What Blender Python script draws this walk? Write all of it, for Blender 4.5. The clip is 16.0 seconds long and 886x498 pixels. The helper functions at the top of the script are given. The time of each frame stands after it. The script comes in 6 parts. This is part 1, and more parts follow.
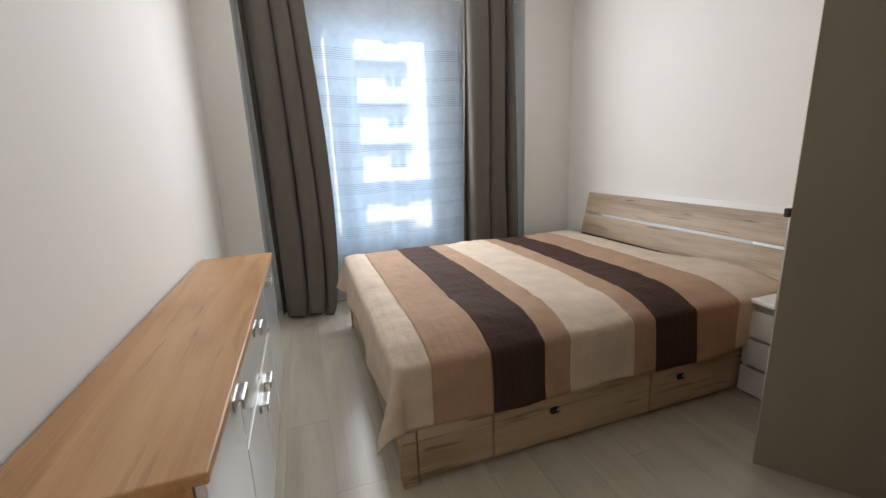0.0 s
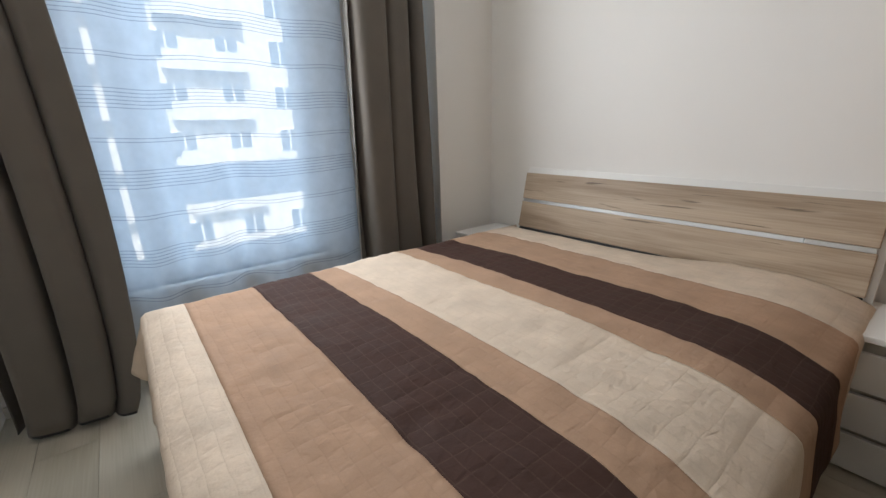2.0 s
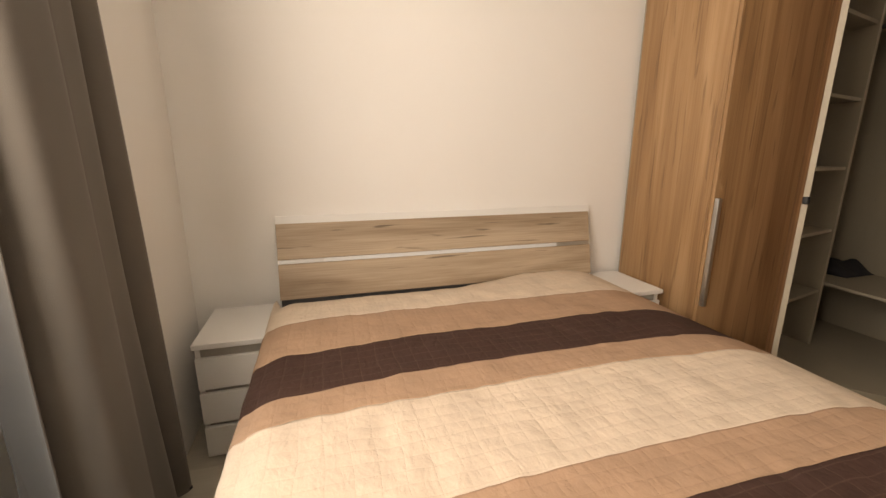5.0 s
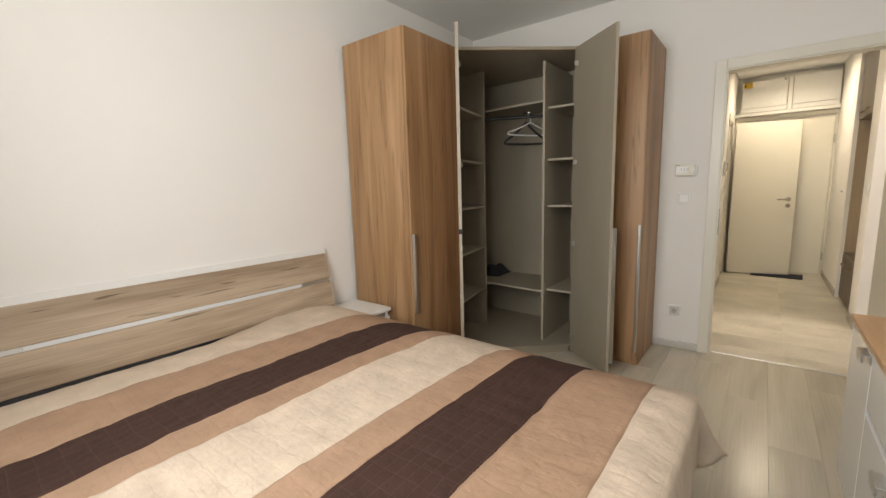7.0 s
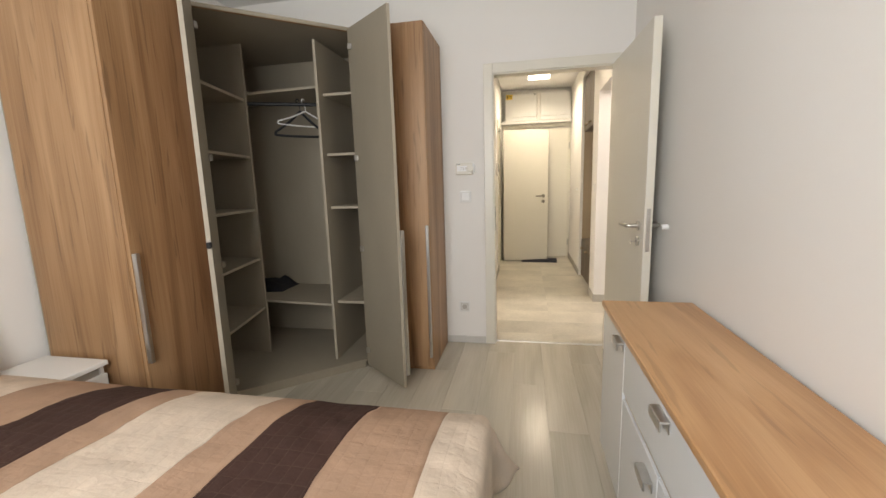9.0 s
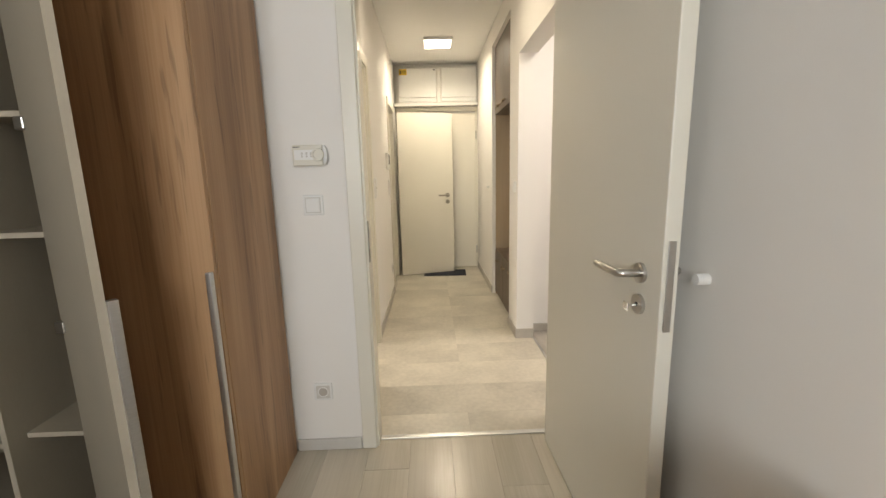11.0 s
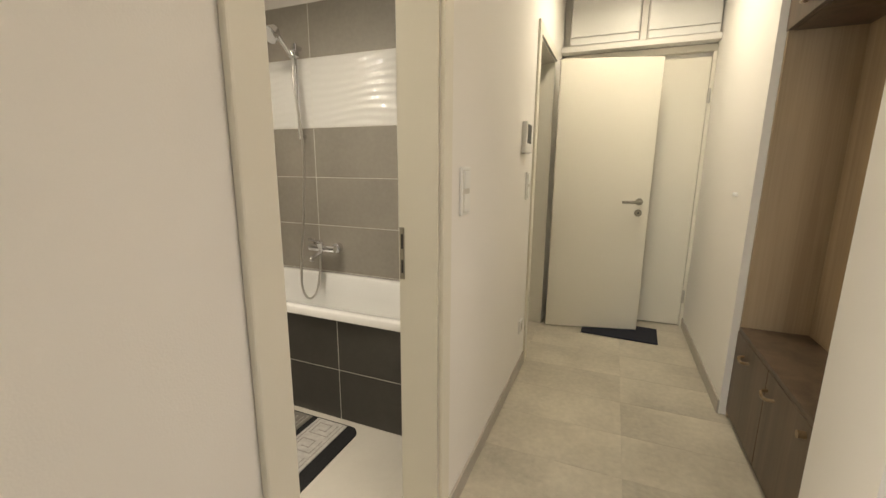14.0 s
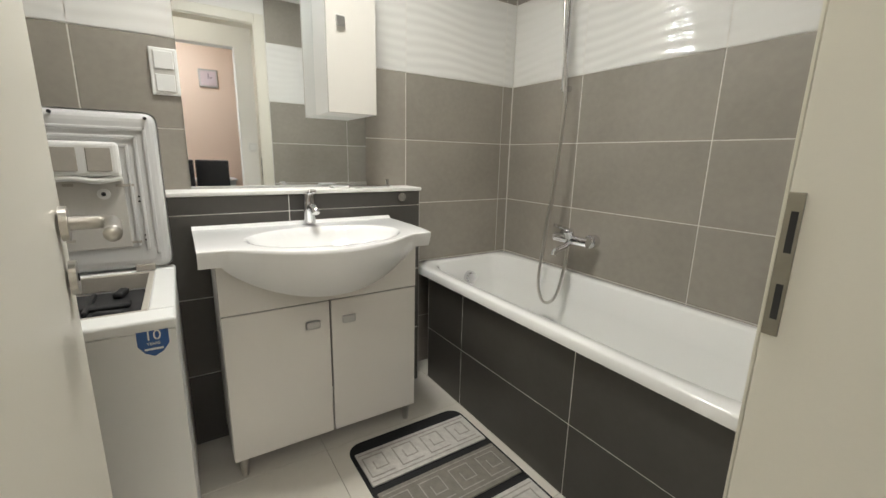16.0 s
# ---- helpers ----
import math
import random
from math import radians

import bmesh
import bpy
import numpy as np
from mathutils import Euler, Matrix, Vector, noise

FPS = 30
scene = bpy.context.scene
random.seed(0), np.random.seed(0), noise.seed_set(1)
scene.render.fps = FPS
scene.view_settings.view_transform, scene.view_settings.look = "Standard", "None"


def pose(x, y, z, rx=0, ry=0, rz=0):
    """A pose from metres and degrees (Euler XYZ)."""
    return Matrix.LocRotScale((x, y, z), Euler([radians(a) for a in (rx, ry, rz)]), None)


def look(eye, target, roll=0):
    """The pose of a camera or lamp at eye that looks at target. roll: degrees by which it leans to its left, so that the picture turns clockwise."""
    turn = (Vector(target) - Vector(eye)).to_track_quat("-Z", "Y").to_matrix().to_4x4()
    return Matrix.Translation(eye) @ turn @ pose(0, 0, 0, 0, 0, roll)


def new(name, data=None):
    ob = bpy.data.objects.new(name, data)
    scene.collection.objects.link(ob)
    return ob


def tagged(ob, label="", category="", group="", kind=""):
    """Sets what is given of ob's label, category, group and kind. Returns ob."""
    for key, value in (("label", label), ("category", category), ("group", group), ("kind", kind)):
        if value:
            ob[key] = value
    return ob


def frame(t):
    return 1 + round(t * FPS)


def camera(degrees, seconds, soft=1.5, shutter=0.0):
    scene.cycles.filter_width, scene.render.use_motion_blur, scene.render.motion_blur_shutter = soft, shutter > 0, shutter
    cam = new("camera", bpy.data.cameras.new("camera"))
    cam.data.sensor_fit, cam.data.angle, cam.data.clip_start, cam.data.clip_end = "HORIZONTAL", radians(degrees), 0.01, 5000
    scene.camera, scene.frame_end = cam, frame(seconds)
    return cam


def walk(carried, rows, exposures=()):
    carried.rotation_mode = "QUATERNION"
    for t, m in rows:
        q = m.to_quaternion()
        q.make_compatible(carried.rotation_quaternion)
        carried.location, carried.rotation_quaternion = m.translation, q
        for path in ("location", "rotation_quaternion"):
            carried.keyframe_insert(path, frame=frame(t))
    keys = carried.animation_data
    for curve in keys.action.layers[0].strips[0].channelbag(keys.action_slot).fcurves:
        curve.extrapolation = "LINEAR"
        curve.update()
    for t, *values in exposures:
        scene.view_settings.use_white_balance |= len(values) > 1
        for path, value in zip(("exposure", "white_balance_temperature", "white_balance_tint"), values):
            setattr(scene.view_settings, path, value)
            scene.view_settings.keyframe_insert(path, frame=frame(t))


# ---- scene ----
cam = camera(94.6, 16.0)
PATH = [
    (0, (0.203, -0.126, 1.239), (0.82, 1.721, 0.783), -2.3),
    (0.5, (0.241, 0.18, 1.229), (0.947, 1.985, 0.736), -2.3),
    (1, (0.277, 0.537, 1.224), (1.138, 2.26, 0.686), -2.1),
    (1.5, (0.349, 0.834, 1.172), (1.377, 2.458, 0.619), -1.4),
    (2, (0.47, 1.062, 1.157), (1.647, 2.576, 0.588), -1.8),
    (2.5, (0.492, 1.357, 1.151), (1.9, 2.653, 0.569), -1.1),
    (3, (0.507, 1.627, 1.169), (2.1, 2.684, 0.58), -0.6),
    (3.2, (0.538, 1.724, 1.179), (2.195, 2.678, 0.59), -0.7),
    (5.5, (0.599, 2.675, 1.176), (2.332, 1.763, 0.767), -0.2),
    (6, (0.483, 2.663, 1.195), (2.058, 1.487, 0.822), -0.8),
    (6.5, (0.393, 2.739, 1.243), (1.772, 1.329, 0.909), -1.1),
    (7, (0.301, 2.788, 1.262), (1.523, 1.232, 0.968), -1.6),
    (7.5, (0.253, 2.812, 1.275), (1.315, 1.14, 0.997), -2.0),
    (8, (0.258, 2.772, 1.262), (1.116, 0.988, 0.981), -2.1),
    (8.5, (0.301, 2.599, 1.253), (0.939, 0.728, 0.951), -2.0),
    (9, (0.326, 2.379, 1.253), (0.719, 0.445, 0.93), -1.7),
    (9.5, (0.288, 2.076, 1.264), (0.463, 0.114, 0.92), -1.7),
    (10, (0.293, 1.746, 1.267), (0.302, -0.221, 0.902), -1.5),
    (10.2, (0.299, 1.616, 1.26), (0.254, -0.351, 0.902), -1.7),
    (12.3, (0.207, 0.193, 1.253), (0.169, -1.773, 0.889), -0.7),
    (12.5, (0.205, 0.063, 1.27), (0.204, -1.902, 0.901), -0.8),
    (13, (0.184, -0.25, 1.265), (0.353, -2.21, 0.901), -0.6),
    (13.5, (0.181, -0.553, 1.257), (0.595, -2.472, 0.874), -0.1),
    (14, (0.233, -0.8, 1.246), (0.98, -2.612, 0.848), 0.4),
    (14.5, (0.302, -1.01, 1.212), (1.361, -2.654, 0.795), 0.6),
    (15, (0.425, -1.167, 1.175), (1.746, -2.606, 0.744), 0.9),
    (15.5, (0.569, -1.253, 1.13), (2.079, -2.491, 0.696), 1.2),
    (16, (0.648, -1.329, 1.092), (2.288, -2.387, 0.656), 1.3),
]
EXPOSURES = [
    (0.0, 0.66, 7150, 14),
    (1.5, 0.58, 7050, 13),
    (2.6, 0.28, 7400, 14),
    (3.0, 0.20, 11000, 24),
    (5.5, 0.78, 9600, 20),
    (6.0, 0.76, 8700, 17),
    (7.0, 0.78, 7900, 14),
    (8.5, 0.94, 7600, 15),
    (10.0, 1.06, 7600, 13),
    (12.5, 0.66, 7000, 11),
    (13.0, 0.70, 6800, 9),
    (14.0, 0.70, 7500, 11),
    (14.8, 0.70, 6800, 10),
    (16.0, 0.75, 6300, 8),
]
walk(cam, [(t, look(eye, target, roll)) for t, eye, target, roll in PATH], EXPOSURES)

# ---- world, sun and lamps ----
world = bpy.data.worlds.new("sky")
scene.world = world
world.use_nodes = True
wn = world.node_tree
sky = wn.nodes.new("ShaderNodeTexSky")
sky.sky_type, sky.sun_disc = "NISHITA", False
sky.sun_elevation, sky.sun_rotation = radians(36), radians(190)
wn.links.new(sky.outputs[0], wn.nodes["Background"].inputs[0])
wn.nodes["Background"].inputs[1].default_value = 0.15

sun = new("sun", bpy.data.lights.new("sun", "SUN"))
sun.data.energy, sun.data.angle, sun.data.color = 2.9, radians(0.5), (1.0, 0.95, 0.86)
sun.matrix_world = look((-6, -33, 24), (0, 0, 0))


def area_lamp(name, at, target, sx, sy, power, color, spread=180):
    lamp = new(name, bpy.data.lights.new(name, "AREA"))
    lamp.data.shape, lamp.data.size, lamp.data.size_y = "RECTANGLE", sx, sy
    lamp.data.energy, lamp.data.color = power, color
    lamp.data.spread = radians(spread)
    lamp.matrix_world = look(at, target)
    return lamp


area_lamp("window_skylight", (0.90, 3.475, 1.37), (0.90, 0.0, 1.37), 0.95, 1.75, 6.5, (0.52, 0.76, 1.0))
area_lamp("window_daylight", (0.92, 3.270, 1.70), (0.92, 0.0, 1.70), 1.05, 1.3, 25, (0.86, 0.93, 1.0))
area_lamp("hall_panel_and_fill_light", (0.15, -3.52, 2.585), (0.15, -3.52, 0), 0.26, 0.26, 6.9, (1.0, 0.94, 0.80), 155)
# Fill lamp added out of view to brighten the hall near the bedroom.
area_lamp("hall_panel_and_fill_light", (0.15, -1.42, 2.585), (0.15, -1.42, 0), 0.26, 0.26, 2.4, (1.0, 0.92, 0.77), 160)
area_lamp("bathroom_ceiling_light", (1.75, -1.75, 2.515), (1.75, -1.75, 0), 0.26, 0.26, 10.0, (1.0, 0.95, 0.87), 142)
area_lamp("mirror_light_left", (2.330, -1.47, 2.02), (1.4, -1.60, 1.4), 0.05, 0.14, 1.3, (0.93, 0.97, 1.0))
area_lamp("mirror_light_right", (2.330, -1.68, 2.02), (1.4, -1.70, 1.4), 0.05, 0.14, 1.3, (0.93, 0.97, 1.0))
# Unseen lamp added overhead as a stand-in for the living room's ambient light.
area_lamp("living_room_fill_light", (-1.55, -1.25, 2.59), (-1.55, -1.25, 0), 1.0, 0.8, 12, (0.97, 0.97, 1.0))


# ---- materials ----
def links(nt, a, b):
    nt.links.new(a, b)


def material(name, color, rough=0.5, metal=0.0, vary=0.08, scale=6.0, fine=120.0, bump=0.0, bump_scale=None, coat=0.0, stretch=(1, 1, 1), spec=0.5, sheen=0.0):
    """A surface with two scales of variation and a fine relief."""
    m = bpy.data.materials.new(name)
    m.use_nodes = True
    nt = m.node_tree
    bs = nt.nodes["Principled BSDF"]
    bs.inputs["Roughness"].default_value, bs.inputs["Metallic"].default_value = rough, metal
    bs.inputs["Specular IOR Level"].default_value = spec
    bs.inputs["Coat Weight"].default_value = coat
    bs.inputs["Coat Roughness"].default_value = 0.08
    bs.inputs["Sheen Weight"].default_value = sheen
    tc = nt.nodes.new("ShaderNodeTexCoord")
    mp = nt.nodes.new("ShaderNodeMapping")
    mp.inputs["Scale"].default_value = stretch
    links(nt, tc.outputs["Object"], mp.inputs[0])
    big = nt.nodes.new("ShaderNodeTexNoise")
    big.inputs["Scale"].default_value, big.inputs["Detail"].default_value = scale, 4
    small = nt.nodes.new("ShaderNodeTexNoise")
    small.inputs["Scale"].default_value, small.inputs["Detail"].default_value = fine, 3
    for n in (big, small):
        links(nt, mp.outputs[0], n.inputs["Vector"])
    add = nt.nodes.new("ShaderNodeMath")
    add.operation = "MULTIPLY_ADD"
    add.inputs[1].default_value = 0.35
    links(nt, small.outputs["Fac"], add.inputs[0])
    links(nt, big.outputs["Fac"], add.inputs[2])
    ramp = nt.nodes.new("ShaderNodeValToRGB")
    ramp.color_ramp.elements[0].position, ramp.color_ramp.elements[1].position = 0.42, 0.95
    lo, hi = 1 - vary, 1 + vary
    ramp.color_ramp.elements[0].color = (*[min(1, c * lo) for c in color], 1)
    ramp.color_ramp.elements[1].color = (*[min(1, c * hi) for c in color], 1)
    links(nt, add.outputs[0], ramp.inputs[0])
    links(nt, ramp.outputs[0], bs.inputs["Base Color"])
    rr = nt.nodes.new("ShaderNodeMapRange")
    rr.inputs["To Min"].default_value, rr.inputs["To Max"].default_value = max(0.02, rough * 0.85), min(1, rough * 1.15)
    links(nt, big.outputs["Fac"], rr.inputs[0])
    links(nt, rr.outputs[0], bs.inputs["Roughness"])
    if bump:
        bp = nt.nodes.new("ShaderNodeBump")
        bp.inputs["Strength"].default_value, bp.inputs["Distance"].default_value = bump, 0.002
        src = small
        if bump_scale:
            src = nt.nodes.new("ShaderNodeTexNoise")
            src.inputs["Scale"].default_value, src.inputs["Detail"].default_value = bump_scale, 5
            links(nt, mp.outputs[0], src.inputs["Vector"])
        links(nt, src.outputs["Fac"], bp.inputs["Height"])
        links(nt, bp.outputs[0], bs.inputs["Normal"])
    return m


def wood(name, tones, axis, rough=0.45, ring=9.0, length=0.9, knots=0.0, per_piece=False, bump=0.15, fine=0.4, crack=0.60):
    """Wood: stretched grain along an axis, a broader figure, cracks and knots."""
    m = bpy.data.materials.new(name)
    m.use_nodes = True
    nt = m.node_tree
    bs = nt.nodes["Principled BSDF"]
    bs.inputs["Roughness"].default_value = rough
    tc = nt.nodes.new("ShaderNodeTexCoord")
    vec = tc.outputs["Object"]
    if per_piece:
        info = nt.nodes.new("ShaderNodeObjectInfo")
        off = nt.nodes.new("ShaderNodeVectorMath")
        off.operation = "MULTIPLY_ADD"
        off.inputs[1].default_value = (17.0, 31.0, 9.0)
        links(nt, info.outputs["Random"], off.inputs[0])
        links(nt, vec, off.inputs[2])
        vec = off.outputs[0]

    def mapped(along, across):
        mp = nt.nodes.new("ShaderNodeMapping")
        mp.inputs["Scale"].default_value = [along if a == axis else across for a in "xyz"]
        links(nt, vec, mp.inputs[0])
        return mp.outputs[0]

    fig = nt.nodes.new("ShaderNodeTexNoise")
    fig.inputs["Scale"].default_value, fig.inputs["Detail"].default_value, fig.inputs["Distortion"].default_value = 1.0, 5, 0.8
    links(nt, mapped(length, ring), fig.inputs["Vector"])
    grain = nt.nodes.new("ShaderNodeTexNoise")
    grain.inputs["Scale"].default_value, grain.inputs["Detail"].default_value = 1.0, 4
    links(nt, mapped(length * 4, ring * 22), grain.inputs["Vector"])
    mix = nt.nodes.new("ShaderNodeMath")
    mix.operation = "MULTIPLY_ADD"
    mix.inputs[1].default_value = fine
    links(nt, grain.outputs["Fac"], mix.inputs[0])
    links(nt, fig.outputs["Fac"], mix.inputs[2])
    ramp = nt.nodes.new("ShaderNodeValToRGB")
    els = ramp.color_ramp.elements
    els[0].position, els[1].position = 0.30 + fine * 0.45, 0.72 + fine * 0.5
    els[0].color, els[1].color = (*tones[0], 1), (*tones[-1], 1)
    if len(tones) > 2:
        e = els.new(0.51 + fine * 0.47)
        e.color = (*tones[1], 1)
    links(nt, mix.outputs[0], ramp.inputs[0])
    out = ramp.outputs[0]
    if knots:
        spots = nt.nodes.new("ShaderNodeTexNoise")
        spots.inputs["Scale"].default_value, spots.inputs["Detail"].default_value, spots.inputs["Distortion"].default_value = 1.0, 3, 0.4
        links(nt, mapped(2.6, 46), spots.inputs["Vector"])
        cut = nt.nodes.new("ShaderNodeMapRange")
        cut.inputs["From Min"].default_value, cut.inputs["From Max"].default_value = crack, crack + 0.06
        cut.inputs["To Max"].default_value = knots
        links(nt, spots.outputs["Fac"], cut.inputs[0])
        dark = nt.nodes.new("ShaderNodeMix")
        dark.data_type = "RGBA"
        dark.inputs[7].default_value = (*[c * 0.35 for c in tones[0]], 1)
        links(nt, cut.outputs[0], dark.inputs[0])
        links(nt, out, dark.inputs[6])
        out = dark.outputs[2]
    if per_piece:
        hue = nt.nodes.new("ShaderNodeHueSaturation")
        vr = nt.nodes.new("ShaderNodeMapRange")
        vr.inputs["To Min"].default_value, vr.inputs["To Max"].default_value = 0.93, 1.06
        links(nt, info.outputs["Random"], vr.inputs[0])
        links(nt, vr.outputs[0], hue.inputs["Value"])
        links(nt, out, hue.inputs["Color"])
        out = hue.outputs[0]
    links(nt, out, bs.inputs["Base Color"])
    bp = nt.nodes.new("ShaderNodeBump")
    bp.inputs["Strength"].default_value, bp.inputs["Distance"].default_value = bump, 0.001
    links(nt, grain.outputs["Fac"], bp.inputs["Height"])
    links(nt, bp.outputs[0], bs.inputs["Normal"])
    return m


def tile_material(name, color, rough, vary=0.12, scale=3.0, coat=0.0):
    """A fired tile whose clouding differs from piece to piece."""
    m = material(name, color, rough, vary=vary, scale=scale, fine=40, bump=0.03, coat=coat)
    nt = m.node_tree
    tc = next(n for n in nt.nodes if n.type == "TEX_COORD")
    mp = next(n for n in nt.nodes if n.type == "MAPPING")
    info = nt.nodes.new("ShaderNodeObjectInfo")
    off = nt.nodes.new("ShaderNodeVectorMath")
    off.operation = "MULTIPLY_ADD"
    off.inputs[1].default_value = (23.0, 37.0, 11.0)
    links(nt, info.outputs["Random"], off.inputs[0])
    links(nt, tc.outputs["Object"], off.inputs[2])
    links(nt, off.outputs[0], mp.inputs[0])
    return m


def quilt(name, color, thread):
    """Crinkled quilted cotton: puffed cells between stitch lines sewn both ways."""
    m = material(name, color, 0.85, vary=0.12, scale=9, fine=260, spec=0.2)
    nt = m.node_tree
    bs = nt.nodes["Principled BSDF"]
    tc = next(n for n in nt.nodes if n.type == "TEX_COORD")

    def node(kind, a=None, b=None, op=None, **keep):
        n = nt.nodes.new("ShaderNode" + kind)
        if op:
            n.operation = op
        for k, v in ((0, a), (1, b)):
            if v is None:
                continue
            if isinstance(v, (int, float, tuple)):
                n.inputs[k].default_value = v
            else:
                links(nt, v, n.inputs[k])
        for k, v in keep.items():
            n.inputs[k].default_value = v
        return n

    warp = node("TexNoise", tc.outputs["Object"], Scale=6.0, Detail=2.0)
    wob = node("VectorMath", warp.outputs["Color"], (0.022, 0.026, 0.0), "MULTIPLY_ADD")
    links(nt, tc.outputs["Object"], wob.inputs[2])
    xyz = node("SeparateXYZ", wob.outputs[0])
    gaps = []
    for axis, step in ((0, 0.038), (1, 0.054)):
        cell = node("Math", xyz.outputs[axis], step / 2, "PINGPONG")
        gaps.append(cell.outputs[0])
    near = node("Math", gaps[0], gaps[1], "MINIMUM")
    puff = node("MapRange", near.outputs[0])
    puff.inputs["From Max"].default_value = 0.016
    dome = node("Math", puff.outputs[0], 0.55, "POWER")
    seam = node("MapRange", near.outputs[0])
    seam.inputs["From Min"].default_value, seam.inputs["From Max"].default_value = 0.0007, 0.0022
    seam.inputs["To Min"].default_value, seam.inputs["To Max"].default_value = 0.55, 0.0
    dash = node("TexNoise", tc.outputs["Object"], Scale=120.0, Detail=1.0)
    stitched = node("Math", seam.outputs[0], dash.outputs["Fac"], "MULTIPLY")
    base = bs.inputs["Base Color"].links[0].from_socket
    mix = nt.nodes.new("ShaderNodeMix")
    mix.data_type = "RGBA"
    mix.inputs[7].default_value = (*thread, 1)
    links(nt, stitched.outputs[0], mix.inputs[0])
    links(nt, base, mix.inputs[6])
    links(nt, mix.outputs[2], bs.inputs["Base Color"])
    # crinkles that run across the stripes, and a finer crumple
    squash = node("Mapping", tc.outputs["Object"])
    squash.inputs["Scale"].default_value = (17.0, 34.0, 17.0)
    ridge = node("TexNoise", squash.outputs[0], Scale=1.0, Detail=4.0, Distortion=0.7)
    crk = node("TexNoise", tc.outputs["Object"], Scale=70.0, Detail=4.0)
    soft_dome = node("Math", dome.outputs[0], 0.6, "MULTIPLY")
    sum1 = node("Math", ridge.outputs["Fac"], 1.9, "MULTIPLY_ADD")
    links(nt, soft_dome.outputs[0], sum1.inputs[2])
    sum2 = node("Math", crk.outputs["Fac"], 0.9, "MULTIPLY_ADD")
    links(nt, sum1.outputs[0], sum2.inputs[2])
    bp = node("Bump")
    bp.inputs["Strength"].default_value, bp.inputs["Distance"].default_value = 0.55, 0.0032
    links(nt, sum2.outputs[0], bp.inputs["Height"])
    links(nt, bp.outputs[0], bs.inputs["Normal"])
    return m


def sheer_material(name, color, open_share):
    """Thin cloth that lets part of the view through and scatters the rest."""
    m = bpy.data.materials.new(name)
    m.use_nodes = True
    nt = m.node_tree
    nt.nodes.remove(nt.nodes["Principled BSDF"])
    out = nt.nodes["Material Output"]
    tr, df, tl = (nt.nodes.new("ShaderNodeBsdf" + k) for k in ("Transparent", "Diffuse", "Translucent"))
    df.inputs[0].default_value = tl.inputs[0].default_value = (*color, 1)
    half, mix = nt.nodes.new("ShaderNodeMixShader"), nt.nodes.new("ShaderNodeMixShader")
    half.inputs[0].default_value = 0.72
    links(nt, df.outputs[0], half.inputs[1])
    links(nt, tl.outputs[0], half.inputs[2])
    tc = nt.nodes.new("ShaderNodeTexCoord")
    nz = nt.nodes.new("ShaderNodeTexNoise")
    nz.inputs["Scale"].default_value = 18
    links(nt, tc.outputs["Object"], nz.inputs["Vector"])
    mr = nt.nodes.new("ShaderNodeMapRange")
    mr.inputs["To Min"].default_value, mr.inputs["To Max"].default_value = 1 - open_share - 0.06, 1 - open_share + 0.06
    links(nt, nz.outputs["Fac"], mr.inputs[0])
    links(nt, mr.outputs[0], mix.inputs[0])
    links(nt, tr.outputs[0], mix.inputs[1])
    links(nt, half.outputs[0], mix.inputs[2])
    links(nt, mix.outputs[0], out.inputs[0])
    return m


def glass_material(name):
    m = bpy.data.materials.new(name)
    m.use_nodes = True
    bs = m.node_tree.nodes["Principled BSDF"]
    bs.inputs["Base Color"].default_value = (0.93, 0.98, 1.0, 1)
    bs.inputs["Transmission Weight"].default_value, bs.inputs["Roughness"].default_value, bs.inputs["IOR"].default_value = 1.0, 0.0, 1.05
    return m


def glow(name, color, strength):
    m = bpy.data.materials.new(name)
    m.use_nodes = True
    bs = m.node_tree.nodes["Principled BSDF"]
    bs.inputs["Base Color"].default_value = (*color, 1)
    bs.inputs["Emission Color"].default_value, bs.inputs["Emission Strength"].default_value = (*color, 1), strength
    return m


PAINT = material("white_wall_paint", (0.86, 0.84, 0.805), 0.85, vary=0.015, scale=2, fine=350, bump=0.10)
CEIL = material("ceiling_paint", (0.85, 0.845, 0.83), 0.9, vary=0.015, scale=2, fine=300, bump=0.08)
PEACH = material("peach_wall_paint", (0.80, 0.62, 0.48), 0.85, vary=0.02, scale=2, fine=300, bump=0.08)
LACQUER = material("cream_door_lacquer", (0.78, 0.75, 0.66), 0.35, vary=0.02, scale=1.5, fine=200, bump=0.02)
LAMINATE = wood("grey_oak_laminate", [(0.47, 0.425, 0.34), (0.54, 0.49, 0.40), (0.60, 0.55, 0.455)], "y", 0.23, ring=7, length=0.8, per_piece=True, bump=0.05)
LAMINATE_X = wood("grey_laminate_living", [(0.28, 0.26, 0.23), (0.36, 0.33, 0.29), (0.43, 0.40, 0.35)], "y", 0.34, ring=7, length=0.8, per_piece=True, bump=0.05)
BASE_GREY = material("grey_baseboard", (0.46, 0.43, 0.38), 0.5, vary=0.08, scale=12, fine=90)
BASE_WHITE = material("light_baseboard", (0.62, 0.60, 0.56), 0.5, vary=0.05, scale=12, fine=90)
OAK_Y = wood("pale_cracked_oak_across", [(0.25, 0.170, 0.110), (0.40, 0.298, 0.208), (0.53, 0.415, 0.305)], "y", 0.5, ring=9, length=0.9, knots=0.75, crack=0.635, fine=0.4)
OAK_X = wood("pale_cracked_oak_along", [(0.29, 0.20, 0.115), (0.45, 0.33, 0.22), (0.57, 0.44, 0.315)], "x", 0.5, ring=8, length=0.8, knots=0.6)
